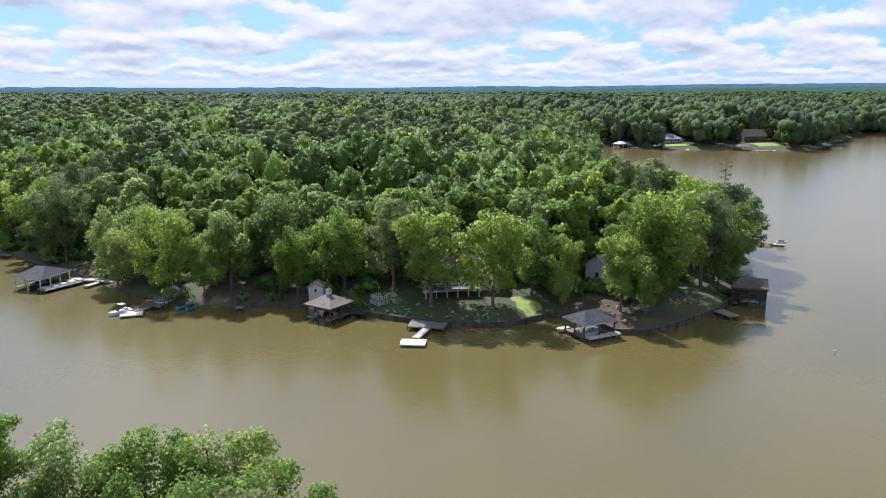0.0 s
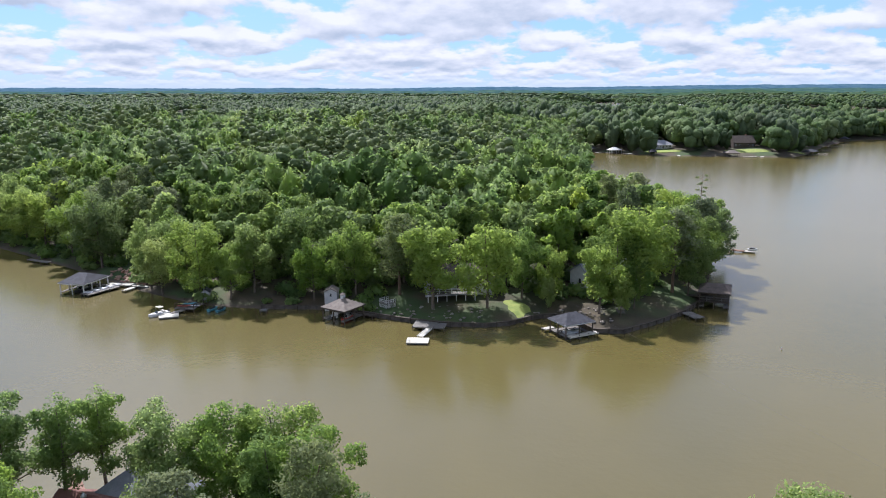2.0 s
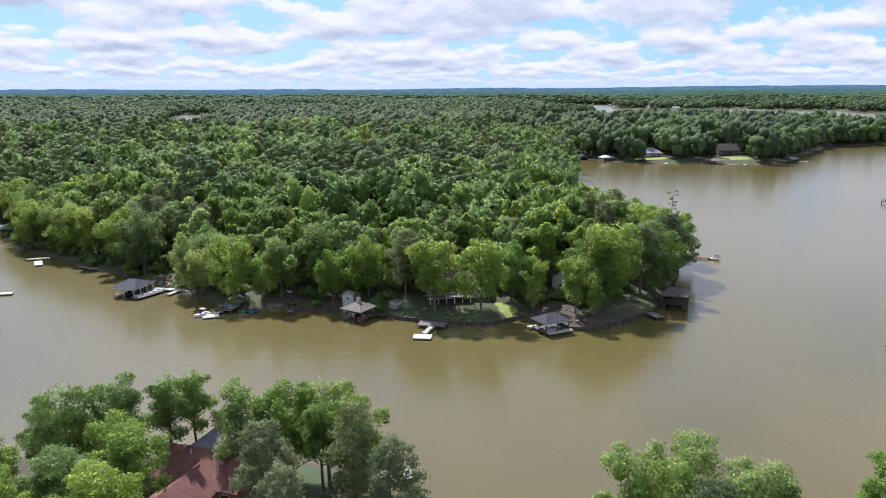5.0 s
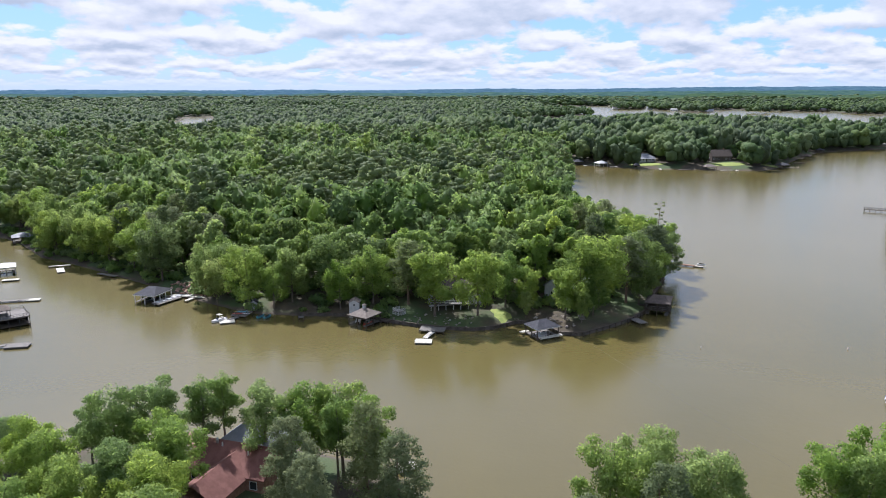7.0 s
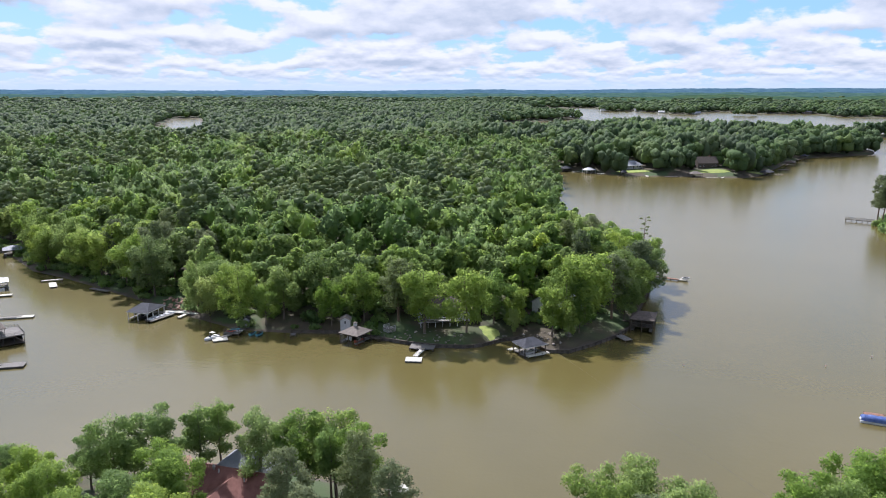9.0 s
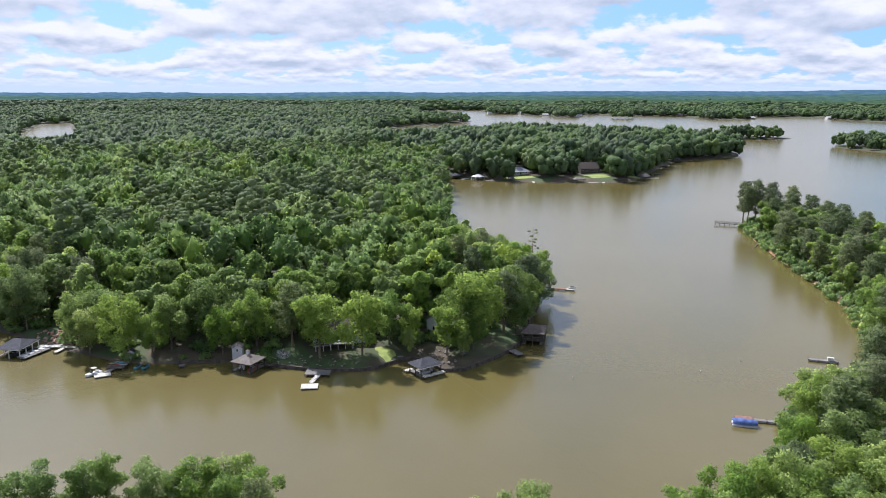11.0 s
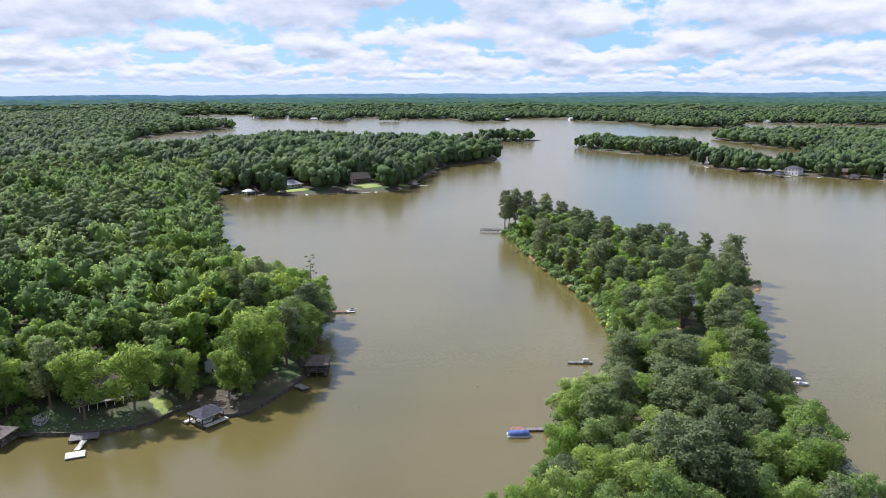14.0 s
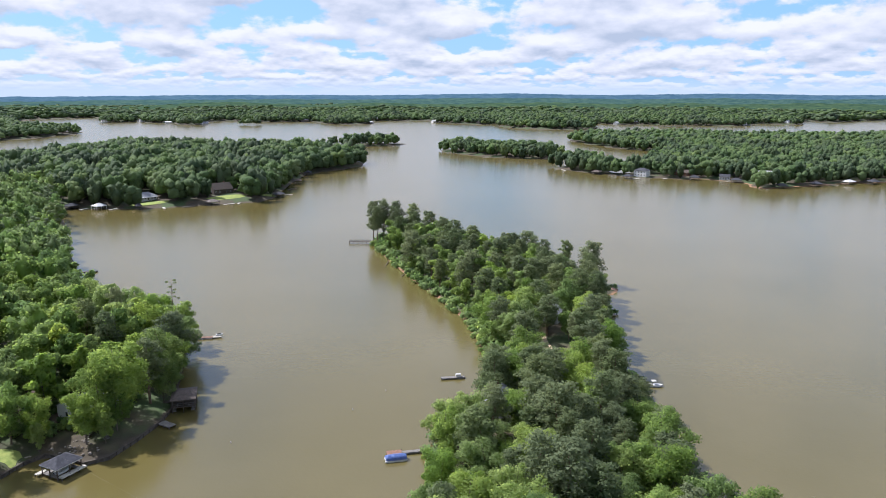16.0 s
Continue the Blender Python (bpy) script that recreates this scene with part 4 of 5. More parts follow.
def window(parent, x, y, z, w, h, face, mat_frame):
    """A window on a wall that faces 'x' or 'y' (sign in face)."""
    bm, bg = bmesh.new(), bmesh.new()
    s = 1 if face[0] == "+" else -1
    for k in (-1, 1):
        if face[1] == "y":
            box(bm, (x + k * w / 2, y + s * 0.03, z), (0.09, 0.1, h + 0.09))
            box(bm, (x, y + s * 0.03, z + k * h / 2), (w + 0.09, 0.1, 0.09))
        else:
            box(bm, (x + s * 0.03, y + k * w / 2, z), (0.1, 0.09, h + 0.09))
            box(bm, (x + s * 0.03, y, z + k * h / 2), (0.1, w + 0.09, 0.09))
    box(bg, (x, y + s * 0.015, z), (w, 0.03, h)) if face[1] == "y" else box(bg, (x + s * 0.015, y, z), (0.03, w, h))
    fr = part("window", bm, mat_frame, parent)
    part("pane", bg, m_glass, fr)


def gable_walls(bm, w, d, h, peak):
    """Walls with gables at both ends of x."""
    vs = {}
    for sx in (-1, 1):
        for k, (yy, zz) in enumerate(((-d / 2, -1.5), (d / 2, -1.5), (d / 2, h), (0, peak - 0.15), (-d / 2, h))):
            vs[sx, k] = bm.verts.new((sx * w / 2, yy, zz))
        bm.faces.new([vs[sx, k] for k in range(5)])
    for a, c in ((0, 1), (1, 2), (2, 3), (3, 4), (4, 0)):
        bm.faces.new((vs[-1, a], vs[-1, c], vs[1, c], vs[1, a]))
    return bm


def house(x, y, rz, w, d, h, peak, wall_mat, roof_mat, label, hip=None, wins=3, storeys=1, chimney=False, z=None, group="", porch=False):
    """A house with walls, roof, windows on its long sides, a door and perhaps a chimney. Its front faces -y."""
    ob = thing("house", x, y, ground_at(x, y) if z is None else z, rz, label, "house", group)
    if hip is None:
        part("wall", gable_walls(bmesh.new(), w, d, h, peak), wall_mat, ob)
        part("roof", gable_roof(bmesh.new(), w, d, h, peak), roof_mat, ob)
    else:
        part("wall", box(bmesh.new(), (0, 0, (h - 1.5) / 2), (w, d, h + 1.5)), wall_mat, ob)
        part("roof", hip_roof(bmesh.new(), w, d, h + 0.1, peak, hip, 0.5), roof_mat, ob)
    for st in range(storeys):
        zz = 1.55 + 2.8 * st
        for i in range(wins):
            xx = -w / 2 + w * (i + 0.5) / wins
            if st == 0 and i == wins // 2:
                door = part("door", box(bmesh.new(), (xx, -d / 2 - 0.02, 1.05), (1.0, 0.08, 2.1)), m_darkwood, ob)
                part("handle", box(bmesh.new(), (xx + 0.38, -d / 2 - 0.09, 1.0), (0.05, 0.06, 0.14)), m_steel, door)
            else:
                window(ob, xx, -d / 2, zz, 1.2, 1.3, "-y", m_white)
        window(ob, -w / 2, 0, zz, 1.1, 1.2, "-x", m_white)
        window(ob, w / 2, 0, zz, 1.1, 1.2, "+x", m_white)
    if chimney:
        part("chimney", box(bmesh.new(), (w * 0.2, 0.6, peak - 0.2), (0.8, 0.8, 2.2)), m_brick, ob)
    if porch:
        part("porch_roof", slab(bmesh.new(), [(-w / 2, -d / 2 - 2.4, h - 0.5), (w / 2, -d / 2 - 2.4, h - 0.5), (w / 2, -d / 2, h), (-w / 2, -d / 2, h)], 0.15), roof_mat, ob)
        for i in range(4):
            part("porch_post", box(bmesh.new(), (-w / 2 + 0.2 + (w - 0.4) * i / 3, -d / 2 - 2.2, h / 2 - 0.5), (0.18, 0.18, h - 0.3)), m_white, ob)
    return ob


def hull(bm, length, beam_w, depth, sheer=0.25, n=9, flat=0.55):
    """A boat's hull, bow towards +x, its keel at z = 0."""
    rings = []
    for i in range(n):
        u = i / (n - 1)
        w = beam_w / 2 * (1 - max(0, (u - 0.45) / 0.55) ** 2.2) * (0.9 + 0.1 * min(1, u * 4)) + 0.01
        top = depth * (1 + sheer * u * u)
        x = -length / 2 + length * u
        keel = depth * 0.5 * max(0, (u - 0.6) / 0.4) ** 2
        prof = [(-w, top), (-w * 0.94, top * 0.45), (-w * flat, keel + 0.02), (0, keel), (w * flat, keel + 0.02), (w * 0.94, top * 0.45), (w, top), (w * 0.82, top * 0.98), (0, top * 0.93), (-w * 0.82, top * 0.98)]
        rings.append([bm.verts.new((x, yy, zz)) for yy, zz in prof])
    for a, c in zip(rings, rings[1:]):
        for i in range(len(a)):
            j = (i + 1) % len(a)
            bm.faces.new((a[i], a[j], c[j], c[i]))
    bm.faces.new(list(reversed(rings[0])))
    bm.faces.new(rings[-1])
    return bm


def motorboat(x, y, rz, length, label, canopy=True, hull_mat=None):
    ob = thing("motorboat", x, y, -0.25, rz, label, "boat")
    part("hull", hull(bmesh.new(), length, length * 0.38, 0.8), hull_mat or m_gel, ob)
    part("cockpit", box(bmesh.new(), (-length * 0.12, 0, 0.85), (length * 0.42, length * 0.24, 0.08)), m_siding, ob)
    part("seat", box(bmesh.new(), (-length * 0.25, 0, 1.0), (0.5, length * 0.22, 0.4), top=0.9), m_paledeck, ob)
    wind = bmesh.new()
    slab(wind, [(length * 0.12, -0.5, 0.95), (length * 0.12, 0.5, 0.95), (length * 0.05, 0.45, 1.35), (length * 0.05, -0.45, 1.35)], 0.03)
    part("windscreen", wind, m_glass, ob)
    part("outboard_motor", box(bmesh.new(), (-length / 2 - 0.15, 0, 0.75), (0.35, 0.3, 0.8), top=0.75), m_black, ob)
    if canopy:
        part("canopy", slab(bmesh.new(), [(-length * 0.2, -0.7, 2.1), (length * 0.05, -0.7, 2.15), (length * 0.05, 0.7, 2.15), (-length * 0.2, 0.7, 2.1)], 0.08), m_paledeck, ob, "cream canvas sun top")
        for sx in (-0.18, 0.03):
            for sy in (-0.62, 0.62):
                part("canopy_pole", tube(bmesh.new(), [(length * sx, sy, 0.8), (length * sx, sy, 2.08)], [0.02, 0.02], 6), m_steel, ob)
    return ob


def watercraft(x, y, z, rz, mat, label):
    ob = thing("jet_ski", x, y, z, rz, label, "watercraft", "jet skis")
    part("hull", hull(bmesh.new(), 2.7, 1.05, 0.5, 0.4), mat, ob)
    part("seat", box(bmesh.new(), (-0.35, 0, 0.68), (1.2, 0.38, 0.32), top=0.8), m_black, ob)
    bm = box(bmesh.new(), (0.45, 0, 0.78), (0.4, 0.35, 0.4), top=0.6)
    beam(bm, (0.35, -0.4, 1.02), (0.35, 0.4, 1.02), 0.05, 0.05)
    part("handlebar", bm, m_black, ob)


def kayak(x, y, z, rz, mat, label):
    ob = thing("kayak", x, y, z, rz, label, "kayak", "kayaks on the dock")
    bm = bmesh.new()
    prev = None
    for i in range(9):
        u = i / 4 - 1
        r = max(0.03, 0.36 * (1 - abs(u) ** 2.2))
        ring = [bm.verts.new((1.55 * u, r * math.cos(a), 0.18 + 0.16 * max(0.2, 1 - u * u) * math.sin(a) + 0.12 * u * u)) for a in (k * math.pi / 4 for k in range(8))]
        if prev:
            for k in range(8):
                bm.faces.new((prev[k], prev[(k + 1) % 8], ring[(k + 1) % 8], ring[k]))
        else:
            bm.faces.new(list(reversed(ring)))
        prev = ring
    bm.faces.new(prev)
    part("hull", bm, mat, ob)
    part("cockpit_rim", box(bmesh.new(), (0, 0, 0.34), (0.85, 0.42, 0.05)), m_black, ob)


# sea wall along the front of the point
wall = thing("sea_wall", 0, 0, 0, 0, "low dark timber sea wall with piles along the shore", "sea wall", kind="structure")
line = [Vector((x, y)) for x, y in POINT_FRONT[4:] + POINT_SIDE[:3]]
bm, cap = bmesh.new(), bmesh.new()
for p, q in zip(line, line[1:]):
    e = (q - p).normalized() * 0.12
    beam(bm, (p.x - e.x, p.y - e.y, 0.0), (q.x + e.x, q.y + e.y, 0.0), 0.3, 1.7)
    beam(cap, (p.x - e.x, p.y - e.y, 0.9), (q.x + e.x, q.y + e.y, 0.9), 0.5, 0.1)
part("wall_face", bm, m_stone, wall)
part("cap", cap, m_darkwood, wall, "dark weathered cap board")
pile_mesh = bpy.data.meshes.new("pile")
bm = tube(bmesh.new(), [(0, 0, -1.5), (0, 0, 1.02)], [0.14, 0.12], 8)
bm.to_mesh(pile_mesh)
bm.free()
pile_mesh.materials.append(m_darkwood)
for p, q in zip(line, line[1:]):
    n = max(1, round((q - p).length / 2.4))
    out = Vector((q.y - p.y, p.x - q.x)).normalized() * 0.28
    for i in range(n):
        s = p.lerp(q, i / n) + out
        piece("pile", pile_mesh, wall, pose(s.x, s.y, 0.0, 0, 0, 37.0 * i))

# grey hipped boathouse at the rubble bank, with white lounge ramps on its dock
boathouse(-86.3, 154.3, -14, 6.4, 8.4, 2.75, 4.4, 2.4, m_slate, m_white, "open boathouse with a charcoal hipped roof on white posts", nx=2)
motorboat(-86.8, 153.6, -104, 5.2, "dark motorboat moored under the charcoal roof", canopy=False, hull_mat=m_black)
dock(-81.5, 152.2, 62, 9.0, 2.6, 0.62, m_greyplank, "weathered grey plank dock beside the boathouse")
for i in range(5):
    ob = thing("lounge_ramp", -83.4 + 0.93 * i, 149.9 + 1.75 * i, 0.66, 62, "white plastic watercraft ramp lying on the dock", "ramp", "white ramps on the dock")
    part("ramp_body", box(bmesh.new(), (0, 0, 0.1), (1.25, 1.9, 0.2), top=0.9), m_gel, ob)
    part("ramp_groove", box(bmesh.new(), (0, 0, 0.21), (0.3, 1.6, 0.03)), m_siding, ob)
dock(-78.8, 157.6, -6, 7.5, 2.2, 0.66, m_paledeck, "pale plank dock along the rubble bank")
dock(-73.3, 156.4, -10, 4.6, 2.4, 0.7, m_paledeck, "pale landing at the rubble bank")
dock(-75.5, 153.6, 70, 3.4, 1.2, 0.55, m_paledeck, "narrow pale gangway leading down to the water")


def stones(name, x0, x1, y0, y1, n, seed, mat, size, label, squash=0.6):
    """Loose angular stones on a bank."""
    r = np.random.RandomState(seed)
    V, F = [], []
    xs, ys = r.uniform(x0, x1, n), r.uniform(y0, y1, n)
    zs, ds = terrain(xs, ys)
    for k in range(n):
        s = size * r.uniform(0.4, 1.3) if ds[k] > 0.5 else 0.01
        v = ICO_V * (1 + 0.35 * r.normal(size=(12, 1))) * s * np.array((1, r.uniform(0.6, 1), squash)) + (xs[k], ys[k], max(zs[k], 0) + s * 0.2)
        F.append(ICO_F + 12 * k)
        V.append(v)
    return tagged(new(name, raw(name, np.concatenate(V), np.concatenate(F), mat)), label, "stones", kind="stuff")


m_rubble = surface("red_rubble", (0.26, 0.13, 0.09), (0.40, 0.27, 0.21), 0.8, 0.95, 0.6, wear=(0.5, 0.42, 0.36))
m_rock = surface("grey_rock", (0.20, 0.17, 0.14), (0.33, 0.30, 0.26), 0.8, 0.95, 0.6)
stones("rubble_bank", -86, -62, 156, 170, 260, 7, m_rubble, 0.55, "reddish rubble and broken stone on the cleared bank")
stones("shore_rocks", -30, 8, 127, 136, 110, 8, m_rock, 0.32, "small grey rocks behind the sea wall")
stones("shore_rocks", 16, 34, 124, 134, 90, 9, m_rock, 0.35, "grey rocks on the bank behind the boathouse")

# the family dock with kayaks, floats and a small boat
dock(-55.8, 138.2, -10, 4.6, 4.6, 0.85, m_greyplank, "square weathered dock stacked with kayaks")
ob = thing("dock_railing", -55.8, 138.2, 0.85, -10, "dark timber railing round the kayak dock", "railing")
rail(ob, [(-2.2, 2.2), (-2.2, -2.2), (2.2, -2.2), (2.2, 2.2)], 0.0, 0.95, m_darkwood)
kayak(-57.0, 139.1, 0.9, 20, m_yellow, "yellow kayak lying on the dock")
kayak(-55.0, 138.9, 0.9, -30, m_teal, "teal kayak lying on the dock")
kayak(-56.6, 137.2, 0.9, 8, m_red, "red kayak lying on the dock")
kayak(-54.6, 137.5, 0.9, -12, m_gel, "white kayak lying on the dock")
kayak(-55.6, 138.0, 1.25, 15, m_teal, "teal kayak lying across the others")
dock(-57.3, 135.0, 57, 3.2, 1.1, 0.55, m_greyplank, "short grey gangway to the floating dock")
dock(-58.3, 132.6, 20, 4.0, 3.0, 0.45, m_paledeck, "pale floating dock beside the white boat", float_body=True)
motorboat(-60.9, 133.7, 232, 4.6, "white motorboat with a small cream sun top, moored")
watercraft(-50.4, 137.3, 0.0, 60, m_teal, "teal and white jet ski at the shore")
watercraft(-48.4, 136.8, 0.0, 60, m_teal, "teal and white jet ski at the shore")
ob = thing("flag_pole", -53.6, 141.5, 0.6, 0, "thin grey metal pole beside the dock", "pole")
part("shaft", tube(bmesh.new(), [(0, 0, -0.4), (0, 0, 4.2)], [0.05, 0.035], 8), m_steel, ob)


def shed(x, y, rz, w, d, h, peak, label, wall_mat, roof_mat, win_z):
    ob = thing("shed", x, y, ground_at(x, y), rz, label, "shed")
    part("wall", gable_walls(bmesh.new(), d, w, h, peak), wall_mat, ob).matrix_basis = pose(0, 0, 0, 0, 0, 90)
    part("roof", gable_roof(bmesh.new(), d, w, h, peak, 0.22, 0.1), roof_mat, ob).matrix_basis = pose(0, 0, 0, 0, 0, 90)
    window(ob, 0.0, -d / 2, win_z, 0.5, 0.8, "-y", m_white)
    return ob


sh = shed(-53.6, 143.4, 5, 1.7, 1.9, 2.2, 2.8, "small pale grey garden shed at the water", m_siding, m_slate, 1.2)
part("door", box(bmesh.new(), (0, -1.0, 0.95), (0.95, 0.08, 1.8)), m_white, sh)
shed(-24.6, 138.4, 0, 2.7, 3.0, 3.9, 4.6, "tall narrow pale grey shed with a gable roof", m_siding, m_tanroof, 3.1)
dock(-39.0, 135.7, 5, 1.6, 1.4, 0.7, m_greyplank, "tiny grey swimming platform by the bank")

# the tan boathouse with a cupola
boathouse(-21.2, 131.3, -33, 5.8, 6.0, 2.9, 4.6, 0.3, m_tanroof, m_darkwood, "open boathouse with a tan pyramid roof and a cupola", cupola=True)
ob = thing("swing_bench", -22.9, 130.2, 0.62, -33, "grey wooden bench under the boathouse roof", "bench")
part("seat", box(bmesh.new(), (0, 0, 0.45), (1.6, 0.5, 0.07)), m_siding, ob)
part("backrest", box(bmesh.new(), (0, 0.25, 0.8), (1.6, 0.07, 0.55)), m_siding, ob)
for s in (-0.7, 0.7):
    part("leg", box(bmesh.new(), (s, 0, 0.22), (0.08, 0.45, 0.45)), m_siding, ob)
motorboat(-20.6, 130.6, -110, 4.2, "red and dark fishing boat under the boathouse", canopy=False, hull_mat=m_red)
dock(-16.5, 132.6, -35, 4.5, 1.5, 0.75, m_darkwood, "dark walkway from the boathouse to the bank")

# the raised white corner deck
ob = thing("corner_deck", -12.3, 136.2, ground_at(-12.3, 136.2), -48, "raised deck with white railings and lattice skirt", "deck")
ob.scale = (0.74, 0.74, 0.8)
deck_boards(ob, 3.6, 3.4, 1.2, m_greyplank)
rail(ob, [(-1.7, 1.6), (-1.7, -1.6), (1.7, -1.6), (1.7, 1.6)], 1.2, 0.95, m_white, gap=0.6)
for i in range(9):
    part("lattice_slat", box(bmesh.new(), (-1.7 + 3.4 * i / 8, -1.66, 0.53), (0.12, 0.05, 1.15)), m_white, ob)
for i in range(8):
    part("lattice_slat", box(bmesh.new(), (1.76, -1.5 + 3.1 * i / 7, 0.53), (0.05, 0.12, 1.15)), m_white, ob)
piles(ob, [(-1.6, -1.5), (1.6, -1.5), (1.6, 1.5), (-1.6, 1.5)], -1.0, 1.15, m_darkwood, 0.09, "deck_post")

# the broad grey dock with a white gangway and float
dock(-2.9, 125.3, -10, 6.6, 4.6, 0.75, m_greyplank, "broad weathered grey dock on piles at the sea wall")
gang = thing("gangway", -3.9, 120.4, 0.0, 70, "white gangway down to the float", "gangway")
deck_boards(gang, 5.0, 1.1, 0.62, m_paledeck)
part("side_beam", beam(beam(bmesh.new(), (-2.5, -0.6, 0.6), (2.5, -0.6, 0.6), 0.06, 0.22), (-2.5, 0.6, 0.6), (2.5, 0.6, 0.6), 0.06, 0.22), m_white, gang)
fl = dock(-5.1, 116.3, -4, 4.2, 3.1, 0.45, m_paledeck, "cream floating swim dock", float_body=True)
bm = bmesh.new()
for s in (-0.25, 0.25):
    tube(bm, [(-1.7 + s, -1.45, -0.3), (-1.7 + s, -1.45, 0.9), (-1.7 + s, -1.1, 1.05), (-1.7 + s, -0.95, 0.45)], [0.03] * 4, 6)
part("ladder", bm, m_steel, fl, "bent steel swim ladder")

# house behind the big trees, with its white-railed porch
house(3.0, 145.0, 4, 15, 8, 3.6, 6.0, m_siding, m_brownroof, "grey lake house half hidden behind tall trees", wins=5, storeys=1)
ob = thing("porch_deck", 1.5, 138.9, ground_at(1.5, 138.9), 2, "raised porch deck with a white railing and posts", "deck")
deck_boards(ob, 10.5, 3.2, 1.6, m_greyplank)
rail(ob, [(-5.2, 1.5), (-5.2, -1.55), (5.2, -1.55), (5.2, 1.5)], 1.6, 1.0, m_white, gap=1.3)
for i in range(6):
    part("deck_post", box(bmesh.new(), (-5.1 + 10.2 * i / 5, -1.45, 0.4), (0.16, 0.16, 2.6)), m_white, ob)

# sunlit lawn between the trees
r = np.random.RandomState(3)
ang = np.linspace(0, 2 * np.pi, 28, endpoint=False)
rings, V = [0.0, 0.5, 0.85, 1.0], []
for f in rings:
    rad = f * (1 + 0.12 * np.sin(3 * ang + 1) + 0.06 * r.normal(size=28))
    xx, yy = 15.6 + 2.4 * rad * np.cos(ang) - 1.2 * rad * np.sin(ang), 134.5 + 5.0 * rad * np.sin(ang)
    V.append(np.stack([xx, yy, terrain(xx, yy)[0] + 0.10 - 0.09 * f], -1))
i = np.arange(28 * 4).reshape(4, 28)
q = np.stack([i[:-1], np.roll(i[:-1], -1, 1), np.roll(i[1:], -1, 1), i[1:]], -1).reshape(-1, 4)
tagged(new("lawn", raw("lawn", np.concatenate(V), q, m_grass)), "patch of sunlit yellow-green lawn between the trees", "lawn", kind="structure")

# charcoal boathouse at the corner of the point
bh = boathouse(24.8, 121.2, 27, 6.3, 5.2, 3.0, 4.5, 2.0, m_slate, m_darkwood, "open boathouse with a charcoal hipped roof and pale trim", fascia=m_siding)
dock(26.6, 118.9, 27, 6.8, 1.4, 0.75, m_paledeck, "pale boarded walkway along the boathouse")
dock(20.6, 123.0, 30, 2.6, 1.2, 0.7, m_paledeck, "short pale dock at the side of the boathouse")
motorboat(25.0, 121.6, 27, 4.6, "white boat under the charcoal roof", canopy=False)
house(36.5, 147.0, 24, 13, 8, 3.2, 5.6, m_siding, m_bluegrey, "grey lake house under the trees of the point", wins=4, chimney=True)
ob = thing("shore_steps", 36.5, 131.5, ground_at(36.5, 131.5), 10, "weathered wooden steps down the bank", "steps")
for i in range(6):
    part("step", box(bmesh.new(), (0, -0.35 * i, 0.5 - 0.17 * i), (1.6, 0.34, 0.1)), m_greyplank, ob)
dock(52.1, 131.6, -68, 4.6, 2.4, 0.7, m_greyplank, "small weathered fishing dock at the sea wall")

# dark two-level boathouse on the side of the point
ob = boathouse(60.2, 141.8, -22, 6.0, 8.5, 3.75, 4.9, 3.2, m_brownroof, m_darkwood, "dark brown boathouse with an upper deck and railing", deck_z=0.6)
deck_boards(ob, 6.2, 8.6, 1.7, m_darkwood, name="upper_deck")
rail(ob, [(-3, 4.2), (-3, -4.2), (3, -4.2), (3, 4.2)], 1.7, 0.95, m_greyplank)
dock(56.2, 146.0, -20, 5.0, 1.6, 1.0, m_darkwood, "dark walkway from the bank to the boathouse")

# long dock round the corner, with a white watercraft at its end
dock(84.5, 197.6, -30, 8.5, 1.6, 0.6, m_rust, "reddish-brown plank dock on the side of the point")
dock(89.6, 195.8, -18, 3.4, 2.2, 0.45, m_paledeck, "pale floating dock at the end of the pier", float_body=True)
watercraft(90.8, 196.0, 0.5, -20, m_gel, "white and yellow jet ski on its float")
dock(73.5, 331.5, 5, 6.5, 1.4, 0.6, m_darkwood, "dark plank dock on the far side of the point")
motorboat(77.0, 330.0, 10, 5.0, "small dark boat moored at a dock", canopy=False, hull_mat=m_black)
dock(66.5, 273.0, -8, 4.0, 1.6, 0.6, m_rust, "reddish plank dock below the trees")
house(57.5, 383.0, -20, 9, 7, 3.4, 5.6, m_brick, m_white, "brick house with a pale metal roof among the trees", wins=3)
house(52.0, 283.0, -70, 9, 7, 3.2, 5.4, m_brick, m_siding, "brick house with a pale roof in a clearing", wins=3)

# inlet: docks and boathouses
dock(-132.5, 191.0, -60, 7.0, 2.4, 0.45, m_paledeck, "pale floating dock in the inlet", float_body=True)
dock(-135.8, 197.0, 20, 7.0, 1.3, 0.6, m_paledeck, "narrow pale pier in the inlet")
dock(-113.0, 183.7, -28, 9.0, 1.5, 0.6, m_greyplank, "grey plank dock under overhanging trees")
boathouse(-173.0, 240.5, 30, 7.0, 6.0, 2.8, 4.2, 2.0, m_bluegrey, m_darkwood, "grey-roofed boathouse deep in the inlet")
boathouse(-149.5, 188.0, 30, 5.5, 6.0, 2.7, 3.6, 2.0, m_white, m_steel, "boat lift with a white canopy")
dock(-142.0, 177.5, 20, 5.0, 2.0, 0.5, m_paledeck, "pale floating dock by the boat lift", float_body=True)
dock(-129.0, 152.2, 14, 12.0, 1.6, 0.5, m_greyplank, "long grey dock out from the near bank")
dock(-122.2, 153.9, 14, 4.5, 2.2, 0.45, m_paledeck, "pale float at the end of the dock", float_body=True)
big = thing("boathouse", -115.6, 131.6, 0, 39, "large black two-storey boathouse with a roof deck", "boathouse")
big.scale = (0.66, 0.92, 0.76)
